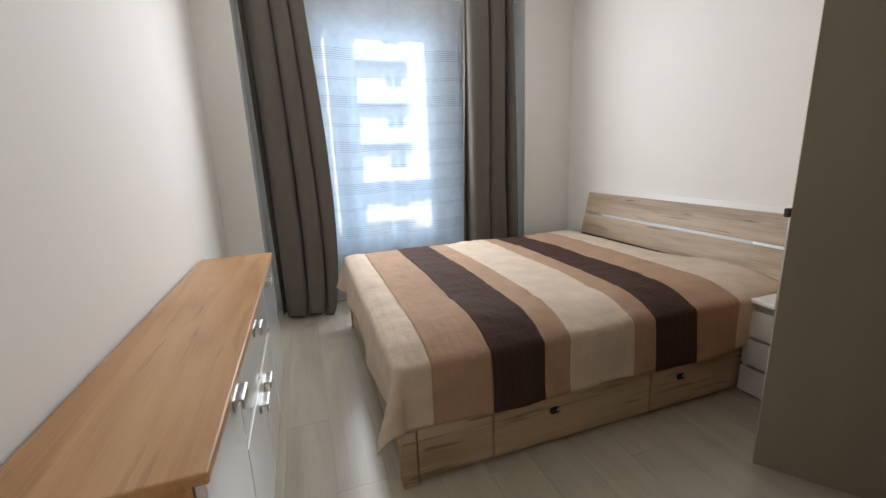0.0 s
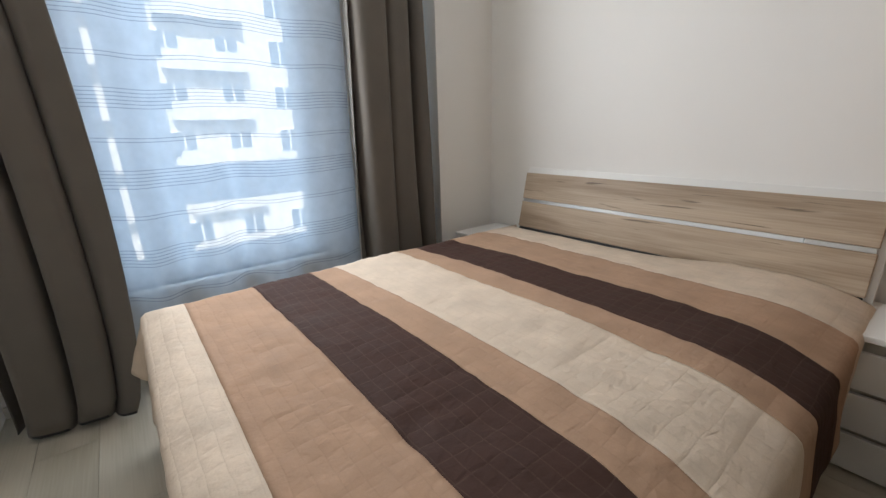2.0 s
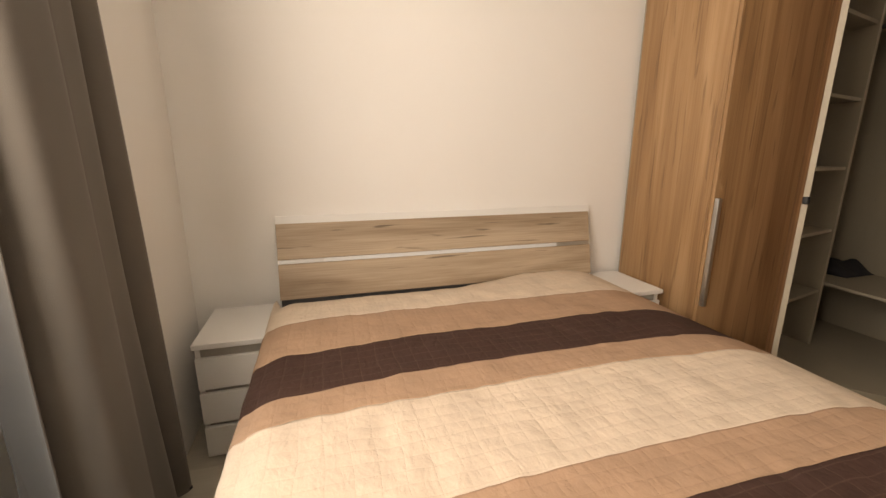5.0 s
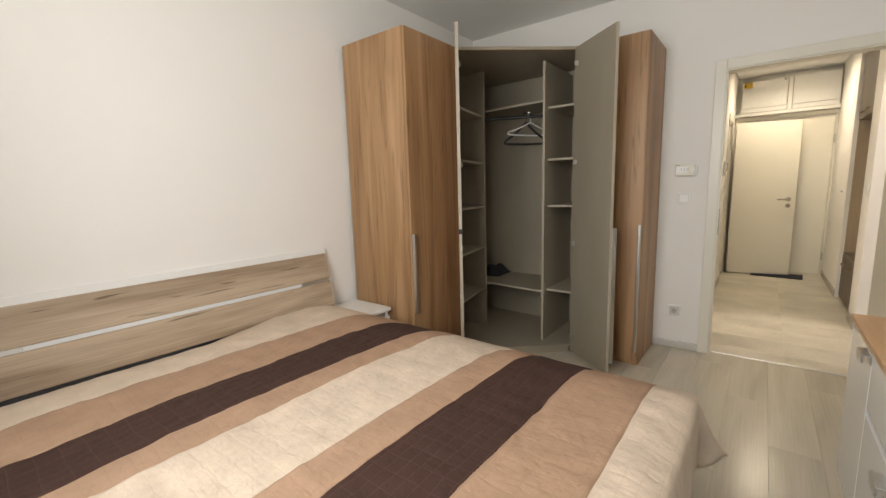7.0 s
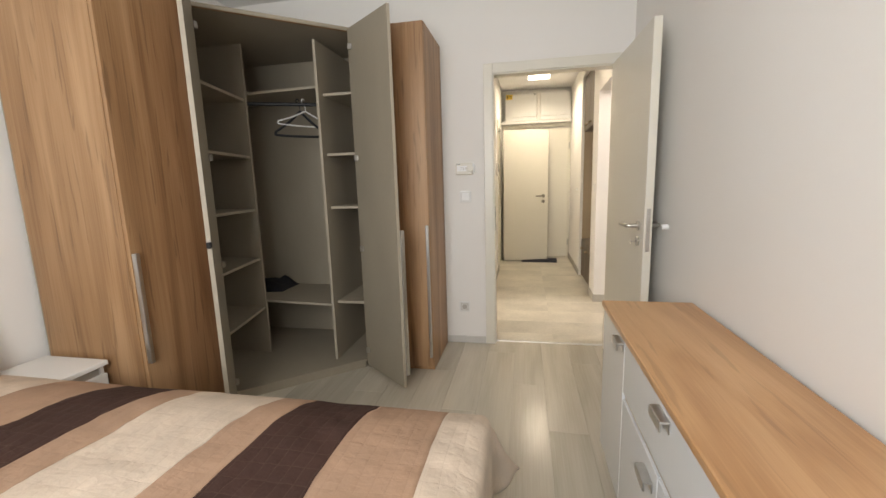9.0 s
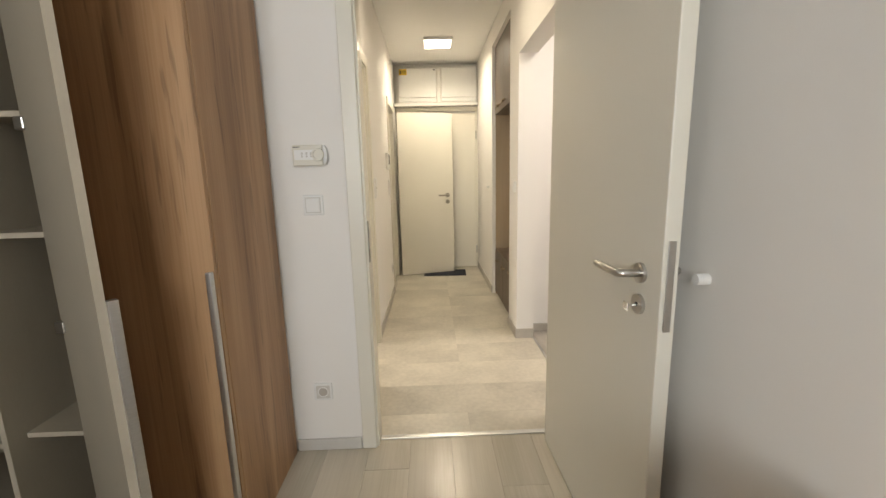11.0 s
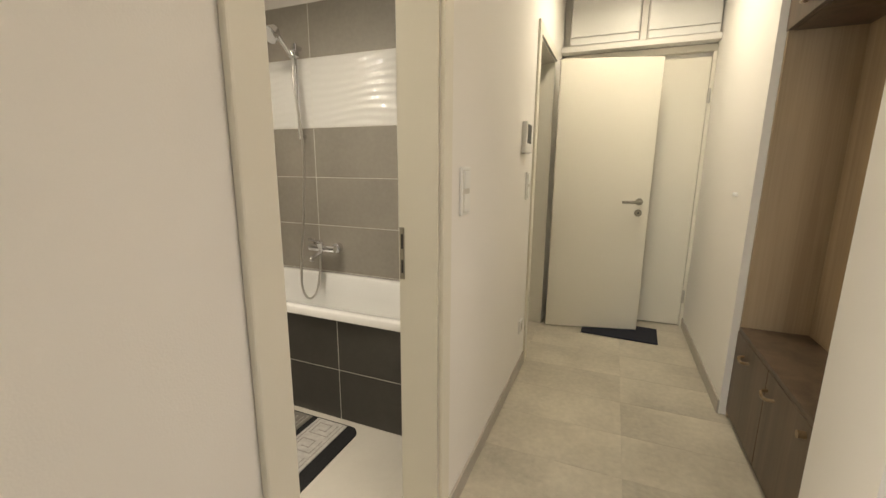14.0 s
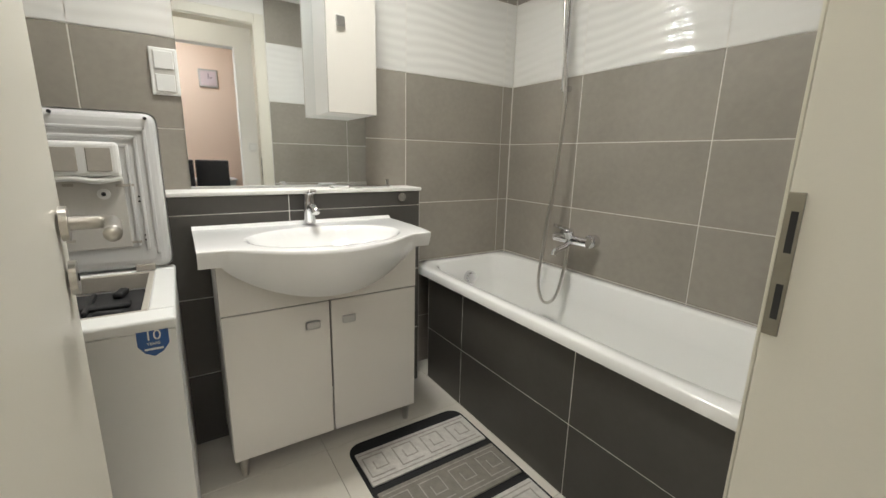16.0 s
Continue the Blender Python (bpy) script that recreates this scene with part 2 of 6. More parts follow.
WARD = wood("warm_brown_oak", [(0.23, 0.118, 0.054), (0.37, 0.208, 0.102), (0.48, 0.295, 0.160)], "z", 0.45, ring=9, length=0.5, knots=0.36, fine=0.3)
BEECH = wood("orange_beech_top", [(0.44, 0.225, 0.098), (0.57, 0.32, 0.155), (0.66, 0.40, 0.210)], "y", 0.33, ring=9, length=1.1, bump=0.04, fine=0.25, knots=0.22)
TAUPE = material("taupe_carcass_board", (0.335, 0.290, 0.222), 0.55, vary=0.07, scale=5, fine=160, bump=0.04, stretch=(1, 1, 0.3))
EDGE = material("pale_board_edge", (0.42, 0.365, 0.285), 0.5, vary=0.05)
GLOSS = material("white_gloss_front", (0.72, 0.74, 0.75), 0.16, vary=0.012, scale=1.2, coat=0.5)
WHITE = material("white_melamine", (0.80, 0.79, 0.76), 0.4, vary=0.015, scale=2, fine=200)
PLASTIC = material("white_plastic", (0.82, 0.82, 0.80), 0.3, vary=0.01, scale=20)
CREAM_PLASTIC = material("cream_plastic", (0.72, 0.69, 0.60), 0.35, vary=0.015, scale=20)
ALU = material("brushed_aluminium", (0.62, 0.62, 0.61), 0.32, 1.0, vary=0.06, scale=30, stretch=(1, 1, 12))
CHROME = material("chrome", (0.78, 0.78, 0.80), 0.08, 1.0, vary=0.02, scale=20)
PLATE = material("dull_steel_plate", (0.36, 0.34, 0.29), 0.38, 1.0, vary=0.08, scale=40)
STEEL = material("satin_steel", (0.55, 0.53, 0.50), 0.3, 1.0, vary=0.05, scale=40)
BLACK = material("black_plastic", (0.02, 0.02, 0.022), 0.45, vary=0.2, scale=30)
DARKCLOTH = material("black_cloth", (0.018, 0.018, 0.022), 0.95, vary=0.3, scale=60, fine=400, bump=0.4)
CURTAIN = material("taupe_curtain_cloth", (0.140, 0.122, 0.104), 0.9, vary=0.08, scale=8, fine=500, bump=0.35, sheen=0.15)
SHEER = sheer_material("white_sheer", (0.80, 0.89, 1.0), 0.50)
SHEER_LINE = sheer_material("woven_grey_stripe", (0.30, 0.33, 0.38), 0.25)
CREAM = quilt("cream_quilted_cotton", (0.655, 0.535, 0.425), (0.57, 0.455, 0.35))
TAN = quilt("tan_quilted_cotton", (0.425, 0.272, 0.184), (0.37, 0.23, 0.155))
BROWN = quilt("dark_brown_quilted_cotton", (0.062, 0.032, 0.025), (0.125, 0.080, 0.065))
LINING = material("grey_lining_cotton", (0.36, 0.36, 0.40), 0.9, vary=0.06, scale=12, fine=300, bump=0.2)
GLASS = glass_material("window_glass")
MIRROR = material("mirror_silver", (0.88, 0.90, 0.90), 0.015, 1.0, vary=0.0)
HALL_TILE = tile_material("beige_cement_tile", (0.52, 0.48, 0.40), 0.30, vary=0.27, scale=2.3)
BATH_FLOOR = tile_material("pale_bath_floor_tile", (0.62, 0.59, 0.53), 0.25, vary=0.05)
GREY_TILE = tile_material("grey_wall_tile", (0.325, 0.300, 0.262), 0.30, vary=0.15, scale=2.2)
VANITY = material("warm_white_vanity_front", (0.80, 0.775, 0.725), 0.22, vary=0.012, scale=1.5, coat=0.3)
RUBBER = material("dark_grey_rubber", (0.09, 0.09, 0.093), 0.6, vary=0.1, scale=20)
LID_GREY = material("pale_grey_lid_plastic", (0.66, 0.66, 0.655), 0.35, vary=0.02, scale=12)
DARK_TILE = tile_material("anthracite_tile", (0.066, 0.062, 0.056), 0.38, vary=0.14, scale=4)
WAVE_TILE = material("white_rippled_tile", (0.78, 0.775, 0.75), 0.045, vary=0.01, coat=0.3)
GROUT = material("white_grout", (0.74, 0.72, 0.68), 0.8, vary=0.05, scale=20)
GROUT_DK = material("floor_grout", (0.47, 0.435, 0.365), 0.85, vary=0.08, scale=20)
CERAMIC = material("white_ceramic", (0.86, 0.86, 0.85), 0.07, vary=0.008, scale=3, coat=0.5)
ACRYL = material("white_bath_acrylic", (0.86, 0.86, 0.84), 0.12, vary=0.01, scale=3, coat=0.4)
WENGE = wood("brown_hall_cabinet_wood", [(0.075, 0.05, 0.033), (0.115, 0.08, 0.054), (0.15, 0.105, 0.072)], "z", 0.45, ring=10, length=0.6)
WENGE_IN = wood("light_brown_niche_board", [(0.34, 0.25, 0.16), (0.42, 0.32, 0.21), (0.48, 0.37, 0.25)], "z", 0.5, ring=9, length=0.6)
BRONZE = material("antique_bronze", (0.30, 0.22, 0.14), 0.35, 1.0, vary=0.15, scale=40)
NAVY = material("navy_door_mat", (0.012, 0.014, 0.026), 0.95, vary=0.3, scale=50, fine=300, bump=0.5)
RUG_BLACK = material("black_rug_pile", (0.012, 0.012, 0.013), 0.95, vary=0.3, scale=60, fine=500, bump=0.6)
RUG_LIGHT = material("pale_grey_rug_pile", (0.50, 0.48, 0.45), 0.95, vary=0.15, scale=40, fine=500, bump=0.8)
RUG_MID = material("taupe_rug_pile", (0.205, 0.190, 0.165), 0.95, vary=0.15, scale=40, fine=500, bump=0.8)
RUG_LINE = material("grey_rug_relief", (0.33, 0.31, 0.285), 0.95, vary=0.15, scale=40, fine=500, bump=0.6)
YELLOW = material("yellow_sticker", (0.80, 0.52, 0.03), 0.5)
BLUE = material("blue_sticker", (0.03, 0.10, 0.30), 0.3)
PINK = material("pink_clock_face", (0.62, 0.50, 0.50), 0.4)
RED = material("red_plastic", (0.55, 0.02, 0.02), 0.3)
DIFFUSER = glow("lamp_diffuser", (1.0, 0.93, 0.80), 3.0)
FACADE = material("white_render_facade", (0.62, 0.61, 0.585), 0.9, vary=0.06, scale=0.5, fine=20)
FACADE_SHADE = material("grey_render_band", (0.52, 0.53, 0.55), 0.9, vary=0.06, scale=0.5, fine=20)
DARKPANE = material("far_window_glass", (0.10, 0.13, 0.17), 0.1, vary=0.3, scale=1)
ROAD = material("asphalt", (0.05, 0.05, 0.05), 0.9, vary=0.2, scale=0.4, fine=30)
UPVC = material("white_window_frame", (0.80, 0.82, 0.84), 0.3, vary=0.01)


# ---- mesh helpers ----
def add_box(bm, x0, x1, y0, y1, z0, z1, bevel=0.0, seg=2):
    r = bmesh.ops.create_cube(bm, size=1.0)
    vs = r["verts"]
    bmesh.ops.scale(bm, vec=(x1 - x0, y1 - y0, z1 - z0), verts=vs)
    bmesh.ops.translate(bm, vec=((x0 + x1) / 2, (y0 + y1) / 2, (z0 + z1) / 2), verts=vs)
    if bevel:
        es = list({e for v in vs for e in v.link_edges})
        bmesh.ops.bevel(bm, geom=es, offset=bevel, segments=seg, profile=0.5, affect="EDGES")
    return bm


def box(x0, x1, y0, y1, z0, z1, bevel=0.0, seg=2):
    return add_box(bmesh.new(), min(x0, x1), max(x0, x1), min(y0, y1), max(y0, y1), min(z0, z1), max(z0, z1), bevel, seg)


def add_rod(bm, a, b, r, n=16, r2=None):
    a, b = Vector(a), Vector(b)
    m = Matrix.Translation((a + b) / 2) @ (b - a).to_track_quat("Z", "Y").to_matrix().to_4x4()
    bmesh.ops.create_cone(bm, cap_ends=True, segments=n, radius1=r, radius2=r if r2 is None else r2, depth=(b - a).length, matrix=m)
    return bm


def rod(a, b, r, n=16, r2=None):
    return add_rod(bmesh.new(), a, b, r, n, r2)


def tube(points, r, n=10, steps=6):
    """A smooth tube through points."""
    pts = [Vector(p) for p in points]
    fine = []
    for i in range(len(pts) - 1):
        p0, p1, p2, p3 = pts[max(0, i - 1)], pts[i], pts[i + 1], pts[min(len(pts) - 1, i + 2)]
        for k in range(steps):
            t = k / steps
            fine.append(0.5 * (2 * p1 + (p2 - p0) * t + (2 * p0 - 5 * p1 + 4 * p2 - p3) * t * t + (3 * p1 - p0 - 3 * p2 + p3) * t ** 3))
    fine.append(pts[-1])
    bm = bmesh.new()
    rings, side = [], Vector((0.3, 0.9, 0.1))
    for i, p in enumerate(fine):
        d = (fine[min(i + 1, len(fine) - 1)] - fine[max(i - 1, 0)]).normalized()
        side = (side - d * side.dot(d)).normalized()
        up = d.cross(side)
        rings.append([bm.verts.new(p + r * (math.cos(2 * math.pi * k / n) * side + math.sin(2 * math.pi * k / n) * up)) for k in range(n)])
    for a, b in zip(rings, rings[1:]):
        for k in range(n):
            bm.faces.new((a[k], a[(k + 1) % n], b[(k + 1) % n], b[k]))
    bm.faces.new(rings[0][::-1])
    bm.faces.new(rings[-1])
    return bm


def prism(outline, z0, z1, bevel=0.0):
    """An upright prism over an outline of (x, y)."""
    bm = bmesh.new()
    lo = [bm.verts.new((x, y, z0)) for x, y in outline]
    hi = [bm.verts.new((x, y, z1)) for x, y in outline]
    n = len(outline)
    for i in range(n):
        bm.faces.new((lo[i], lo[(i + 1) % n], hi[(i + 1) % n], hi[i]))
    bm.faces.new(lo[::-1])
    bm.faces.new(hi)
    bmesh.ops.recalc_face_normals(bm, faces=bm.faces)
    if bevel:
        bmesh.ops.bevel(bm, geom=list(bm.edges), offset=bevel, segments=2, profile=0.5, affect="EDGES")
    return bm


def slab(a, b, thick, z0, z1, bevel=0.002):
    """An upright board from plan point a to b; its thickness lies on the left of that line."""
    a, b = Vector(a), Vector(b)
    d = (b - a).normalized()
    n = Vector((-d.y, d.x)) * thick
    return prism([a, b, b + n, a + n], z0, z1, bevel)


def grid(fn, us, vs, close=False):
    """A sheet of points fn(u, v)."""
    bm = bmesh.new()
    rows = [[bm.verts.new(fn(u, v)) for v in vs] for u in us]
    for a, b in zip(rows, rows[1:]):
        for k in range(len(vs) - 1):
            bm.faces.new((a[k], b[k], b[k + 1], a[k + 1]))
    return bm


def turned(bm, m):
    bmesh.ops.transform(bm, matrix=m, verts=bm.verts)
    return bm


def mesh_of(name, bm, mats, smooth=False):
    me = bpy.data.meshes.new(name)
    bmesh.ops.recalc_face_normals(bm, faces=bm.faces)
    bm.to_mesh(me)
    bm.free()
    for m in mats if isinstance(mats, (list, tuple)) else [mats]:
        me.materials.append(m)
    if smooth:
        me.polygons.foreach_set("use_smooth", [True] * len(me.polygons))
    return me


def part(name, bm, mat, parent=None, label="", smooth=False):
    """Links a bmesh, given in the world's metres, as one mesh under a thing or a part."""
    ob = new(name, mesh_of(name, bm, mat, smooth))
    if parent is not None:
        ob.parent = parent
        bpy.context.view_layer.update()
        ob.matrix_parent_inverse = parent.matrix_world.inverted()
    if label:
        tagged(ob, label)
    return ob


def thing(name, at, label, category, group="", kind=""):
    ob = new(name)
    ob.location = at
    ob.empty_display_size = 0.1
    bpy.context.view_layer.update()
    return tagged(ob, label, category, group, kind)


def structure(name, bm, mat, label="", category=""):
    return tagged(part(name, bm, mat), label, category, kind="structure")


def lines(lo, hi, n):
    return [lo + (hi - lo) * i / n for i in range(n + 1)]


def writing(name, text, size, mat, m, parent, label=""):
    """Flat letters in the built-in font, as a mesh."""
    cu = bpy.data.curves.new(name, "FONT")
    cu.body, cu.size, cu.align_x, cu.align_y, cu.extrude = text, size, "CENTER", "CENTER", 0.0004
    tmp = new(name + "_curve", cu)
    me = bpy.data.meshes.new_from_object(tmp.evaluated_get(bpy.context.evaluated_depsgraph_get()))
    bpy.data.objects.remove(tmp)
    me.materials.clear()
    me.materials.append(mat)
    me.transform(m)
    ob = new(name, me)
    ob.parent = parent
    bpy.context.view_layer.update()
    ob.matrix_parent_inverse = parent.matrix_world.inverted()
    if label:
        tagged(ob, label)
    return ob


# ---- structure: bedroom ----
XW, XE, YS, YN, HC = -0.375, 2.58, -0.665, 3.44, 2.63
YH = -0.775
structure("wall_west", box(XW - 0.12, XW, YH, YN + 0.2, -0.05, HC), PAINT, "plain white painted bedroom wall behind the dresser", "wall")
structure("wall_east", box(XE, XE + 0.12, YH, YN + 0.2, -0.05, HC), PAINT, "plain white painted bedroom wall behind the bed", "wall")
bm = bmesh.new()
WX0, WX1, WZ0, WZ1 = 0.34, 1.46, 0.44, 2.30
add_box(bm, XW, WX0, YN, YN + 0.2, 0, HC)
add_box(bm, WX1, XE, YN, YN + 0.2, 0, HC)
add_box(bm, WX0, WX1, YN, YN + 0.2, 0, WZ0)
add_box(bm, WX0, WX1, YN, YN + 0.2, WZ1, HC)
structure("wall_north", bm, PAINT, "white window wall with a tall opening", "wall")
structure("pier_north_east", box(2.11, XE, 3.18, YN, 0, HC, 0.004), PAINT, "white pier in the corner beside the curtain", "wall")
structure("pier_north_west", box(XW, -0.12, 3.20, YN, 0, HC, 0.004), PAINT, "white pier in the corner beside the curtain", "wall")
bm = bmesh.new()
DX0, DX1, DZ = -0.292, 0.557, 1.998
add_box(bm, -3.2, DX0, YH, YS, 0, HC)
add_box(bm, DX1, XE + 0.12, YH, YS, 0, HC)
add_box(bm, DX0, DX1, YH, YS, DZ, HC)
structure("wall_south", bm, PAINT, "white painted wall with the bedroom doorway", "wall")
structure("ceiling", box(-3.2, XE + 0.12, -4.6, YN + 0.2, HC, HC + 0.1), CEIL, "flat white painted ceiling", "ceiling")


def casing(name, x0, x1, y_in, y_out, z, wide, label):
    """A door lining with its casings on both faces; the opening runs along x."""
    t = thing(name, ((x0 + x1) / 2, (y_in + y_out) / 2, 0), label, "door frame", kind="structure")
    for nm, a, b in (("jamb", x0, x0 + 0.012), ("jamb", x1 - 0.012, x1)):
        part(nm, box(a, b, y_in + 0.002, y_out - 0.002, 0, z, 0.001), LACQUER, t)
    part("head", box(x0 + 0.012, x1 - 0.012, y_in + 0.002, y_out - 0.002, z - 0.012, z, 0.001), LACQUER, t)
    for y, s in ((y_out, 1), (y_in, -1)):
        ya, yb = sorted((y, y + s * 0.014))
        part("casing", box(x0 - wide, x0 + 0.004, ya, yb, 0, z + wide, 0.004), LACQUER, t)
        part("casing", box(x1 - 0.004, x1 + wide, ya, yb, 0, z + wide, 0.004), LACQUER, t)
        part("casing", box(x0 + 0.004, x1 - 0.004, ya, yb, z - 0.004, z + wide, 0.004), LACQUER, t)
    return t


room_frame = casing("door_frame_bedroom", DX0, DX1, YH, YS, DZ, 0.062, "cream lacquered door lining between bedroom and hall")
strike = part("strike_plate", box(DX1 - 0.0155, DX1 - 0.012, YS - 0.030, YS - 0.004, 0.885, 1.065, 0.001), PLATE, room_frame, "satin steel strike plate")
part("latch_hole", box(DX1 - 0.0165, DX1 - 0.0150, YS - 0.022, YS - 0.012, 0.99, 1.035), BLACK, strike)
part("bolt_hole", box(DX1 - 0.0165, DX1 - 0.0150, YS - 0.022, YS - 0.012, 0.905, 0.945), BLACK, strike)
structure("threshold", box(DX0 + 0.013, DX1 - 0.013, YS - 0.075, YS - 0.045, 0.0, 0.006, 0.002), ALU, "thin pale threshold strip in the doorway", "threshold")

# window
win = thing("window_1", ((WX0 + WX1) / 2, YN + 0.09, WZ0), "white plastic window with a side light and a low fixed pane", "window", kind="structure")
wy0, wy1 = YN + 0.06, YN + 0.13
for nm, x0, x1, z0, z1 in (("frame_side", WX0, WX0 + 0.07, WZ0, WZ1), ("frame_side", WX1 - 0.07, WX1, WZ0, WZ1), ("frame_rail", WX0 + 0.07, WX1 - 0.07, WZ1 - 0.07, WZ1),
                           ("frame_rail", WX0 + 0.07, WX1 - 0.07, WZ0, WZ0 + 0.07), ("mullion", 0.55, 0.66, WZ0 + 0.07, WZ1 - 0.07), ("transom", 0.66, WX1 - 0.07, 0.875, 0.955)):
    part(nm, box(x0, x1, wy0, wy1, z0, z1, 0.006), UPVC, win)
for nm, x0, x1, z0, z1 in (("sash", 0.66, WX1 - 0.07, 0.955, WZ1 - 0.07), ("sash", WX0 + 0.07, 0.55, WZ0 + 0.07, WZ1 - 0.07), ("sash", 0.66, WX1 - 0.07, WZ0 + 0.07, 0.875)):
    w = 0.055
    bm = bmesh.new()
    add_box(bm, x0, x0 + w, wy0 - 0.012, wy1 - 0.01, z0, z1, 0.005)
    add_box(bm, x1 - w, x1, wy0 - 0.012, wy1 - 0.01, z0, z1, 0.005)
    add_box(bm, x0 + w, x1 - w, wy0 - 0.012, wy1 - 0.01, z0, z0 + w, 0.005)
    add_box(bm, x0 + w, x1 - w, wy0 - 0.012, wy1 - 0.01, z1 - w, z1, 0.005)
    sash = part(nm, bm, UPVC, win)
    pane = part("pane", box(x0 + w, x1 - w, YN + 0.092, YN + 0.100, z0 + w, z1 - w), GLASS, sash)
    pane.visible_shadow = False
part("sill", box(WX0 - 0.03, WX1 + 0.03, YN - 0.03, YN + 0.058, WZ0 - 0.03, WZ0, 0.008), WHITE, win, "white window sill")

# radiator-free baseboards of the bedroom
for nm, b in (("baseboard_south", box(DX1 + 0.066, 0.92, YS, YS + 0.014, 0, 0.055, 0.004)), ("baseboard_west", box(XW, XW + 0.014, YS, 3.2, 0, 0.055, 0.004)),
              ("baseboard_pier", box(XW + 0.014, -0.12, 3.186, 3.2, 0, 0.055, 0.004)), ("baseboard_east", box(XE - 0.014, XE, 0.96, 3.18, 0, 0.055, 0.004)),
              ("baseboard_north", box(-0.12, 2.11, YN - 0.014, YN, 0, 0.055, 0.004))):
    structure(nm, b, BASE_WHITE, "low pale baseboard along the wall", "baseboard")

# ---- structure: hall, bathroom, living room ----
HX0, HX1, HY1 = -0.362, 0.692, -4.43
BX0 = 0.820
BY0, BY1, BDZ = -1.888, -1.255, 1.985
bm = bmesh.new()
add_box(bm, HX1, BX0, BY1, YH, 0, HC)
add_box(bm, HX1, BX0, -3.34, BY0, 0, HC)
add_box(bm, HX1, BX0, BY0, BY1, BDZ, HC)
add_box(bm, HX1, BX0, -4.02, -3.34, 1.99, HC)
add_box(bm, HX1, BX0, HY1, -4.02, 0, HC)
structure("wall_hall_east", bm, PAINT, "white hall wall with the bathroom and closet doorways", "wall")
bm = bmesh.new()
add_box(bm, HX0 - 0.13, HX0, -2.20, BY0, 0, HC)
add_box(bm, HX0 - 0.13, HX0, HY1, -3.11, 0, HC)
add_box(bm, HX0 - 0.13, HX0, -3.11, -2.20, 2.45, HC)
add_box(bm, HX0 - 0.13, HX0, BY0, -0.87, 2.06, HC)
add_box(bm, HX0 - 0.13, -0.318, -0.87, YH - 0.016, 0, HC)
structure("wall_hall_west", bm, PAINT, "white hall wall with the living room opening", "wall")
structure("wall_hall_end", box(-1.0, 1.9, HY1 - 0.12, HY1, 0, HC), PAINT, "white end wall of the hall around the entry door", "wall")
structure("wall_niche_back", box(-1.0, -0.90, HY1, -2.75, 0, HC), PAINT, "closing wall behind the hall cabinet", "wall")
structure("wall_living_south", box(-1.13, HX0 - 0.13, -2.16, -2.03, 0, HC), PAINT, "white wall beside the living room opening", "wall")
structure("wall_living_niche", box(-2.5, -0.90, -2.85, -2.75, 0, HC), PEACH, "peach painted kitchen niche wall", "wall")
structure("wall_living_west", box(-2.5, -2.4, -2.75, YH, 0, HC), PEACH, "peach painted living room wall with a clock", "wall")
structure("wall_closet", box(1.75, 1.85, HY1, -3.0, 0, HC), PAINT, "closing wall of the closet", "wall")

bx_end, bx_back, bath_h = 2.43, -2.905, 2.56
structure("wall_bath_end", box(bx_end + 0.0016, bx_end + 0.13, bx_back - 0.12, YH, 0, HC), GROUT, "grouted bathroom end wall under the tiles", "wall")
structure("wall_bath_back", box(BX0, bx_end + 0.0016, bx_back - 0.13, bx_back - 0.0016, 0, HC), GROUT, "grouted bathroom back wall under the tiles", "wall")
structure("wall_bath_front", box(BX0, bx_end + 0.01, YH - 0.012, YH - 0.002, 0, HC), GREY_TILE, "grey tiled bathroom wall behind the door", "wall")
structure("ceiling_bathroom", box(BX0, bx_end, bx_back, YH - 0.015, bath_h, bath_h + 0.05), CEIL, "white bathroom ceiling", "ceiling")

# floors
floor_bed = structure("floor_bedroom", box(XW - 0.1, XE + 0.1, YS - 0.06, YN + 0.1, -0.06, -0.003), GROUT_DK, "grey oak laminate floor of the bedroom", "floor")
floor_hall = structure("floor_hall", box(HX0 - 0.13, BX0 + 0.9, HY1, YS - 0.06, -0.06, -0.0009), GROUT_DK, "beige cement-look tiled hall floor", "floor")
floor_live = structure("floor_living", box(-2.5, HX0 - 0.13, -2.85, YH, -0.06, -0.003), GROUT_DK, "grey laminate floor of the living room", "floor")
floor_bath = structure("floor_bathroom", box(BX0, bx_end + 0.01, bx_back, YH - 0.005, -0.003, 0.0), GROUT_DK, "pale tiled bathroom floor", "floor")

# baseboards of the hall
for b in (box(HX1 - 0.010, HX1, -3.335, BY0 - 0.066, 0, 0.075, 0.002), box(HX0, HX0 + 0.010, -2.20, BY0, 0, 0.075, 0.002), box(HX0 - 0.13, HX0 + 0.010, BY0, BY0 + 0.010, 0, 0.075, 0.002),
          box(HX0, HX0 + 0.010, HY1, -3.11, 0, 0.075, 0.002), box(HX1 - 0.010, HX1, BY1 + 0.066, YH - 0.016, 0, 0.075, 0.002)):
    structure("baseboard_hall", b, BASE_GREY, "grey tile baseboard in the hall", "baseboard")
structure("baseboard_living", box(-1.13, HX0 - 0.13, -2.03, -2.016, 0, 0.06, 0.003), BASE_GREY, "grey baseboard in the living room", "baseboard")
structure("floor_joint_strip", box(HX0 - 0.14, HX0 - 0.125, BY0, YH, 0, 0.005, 0.001), ALU, "pale strip where tiles meet laminate", "trim")


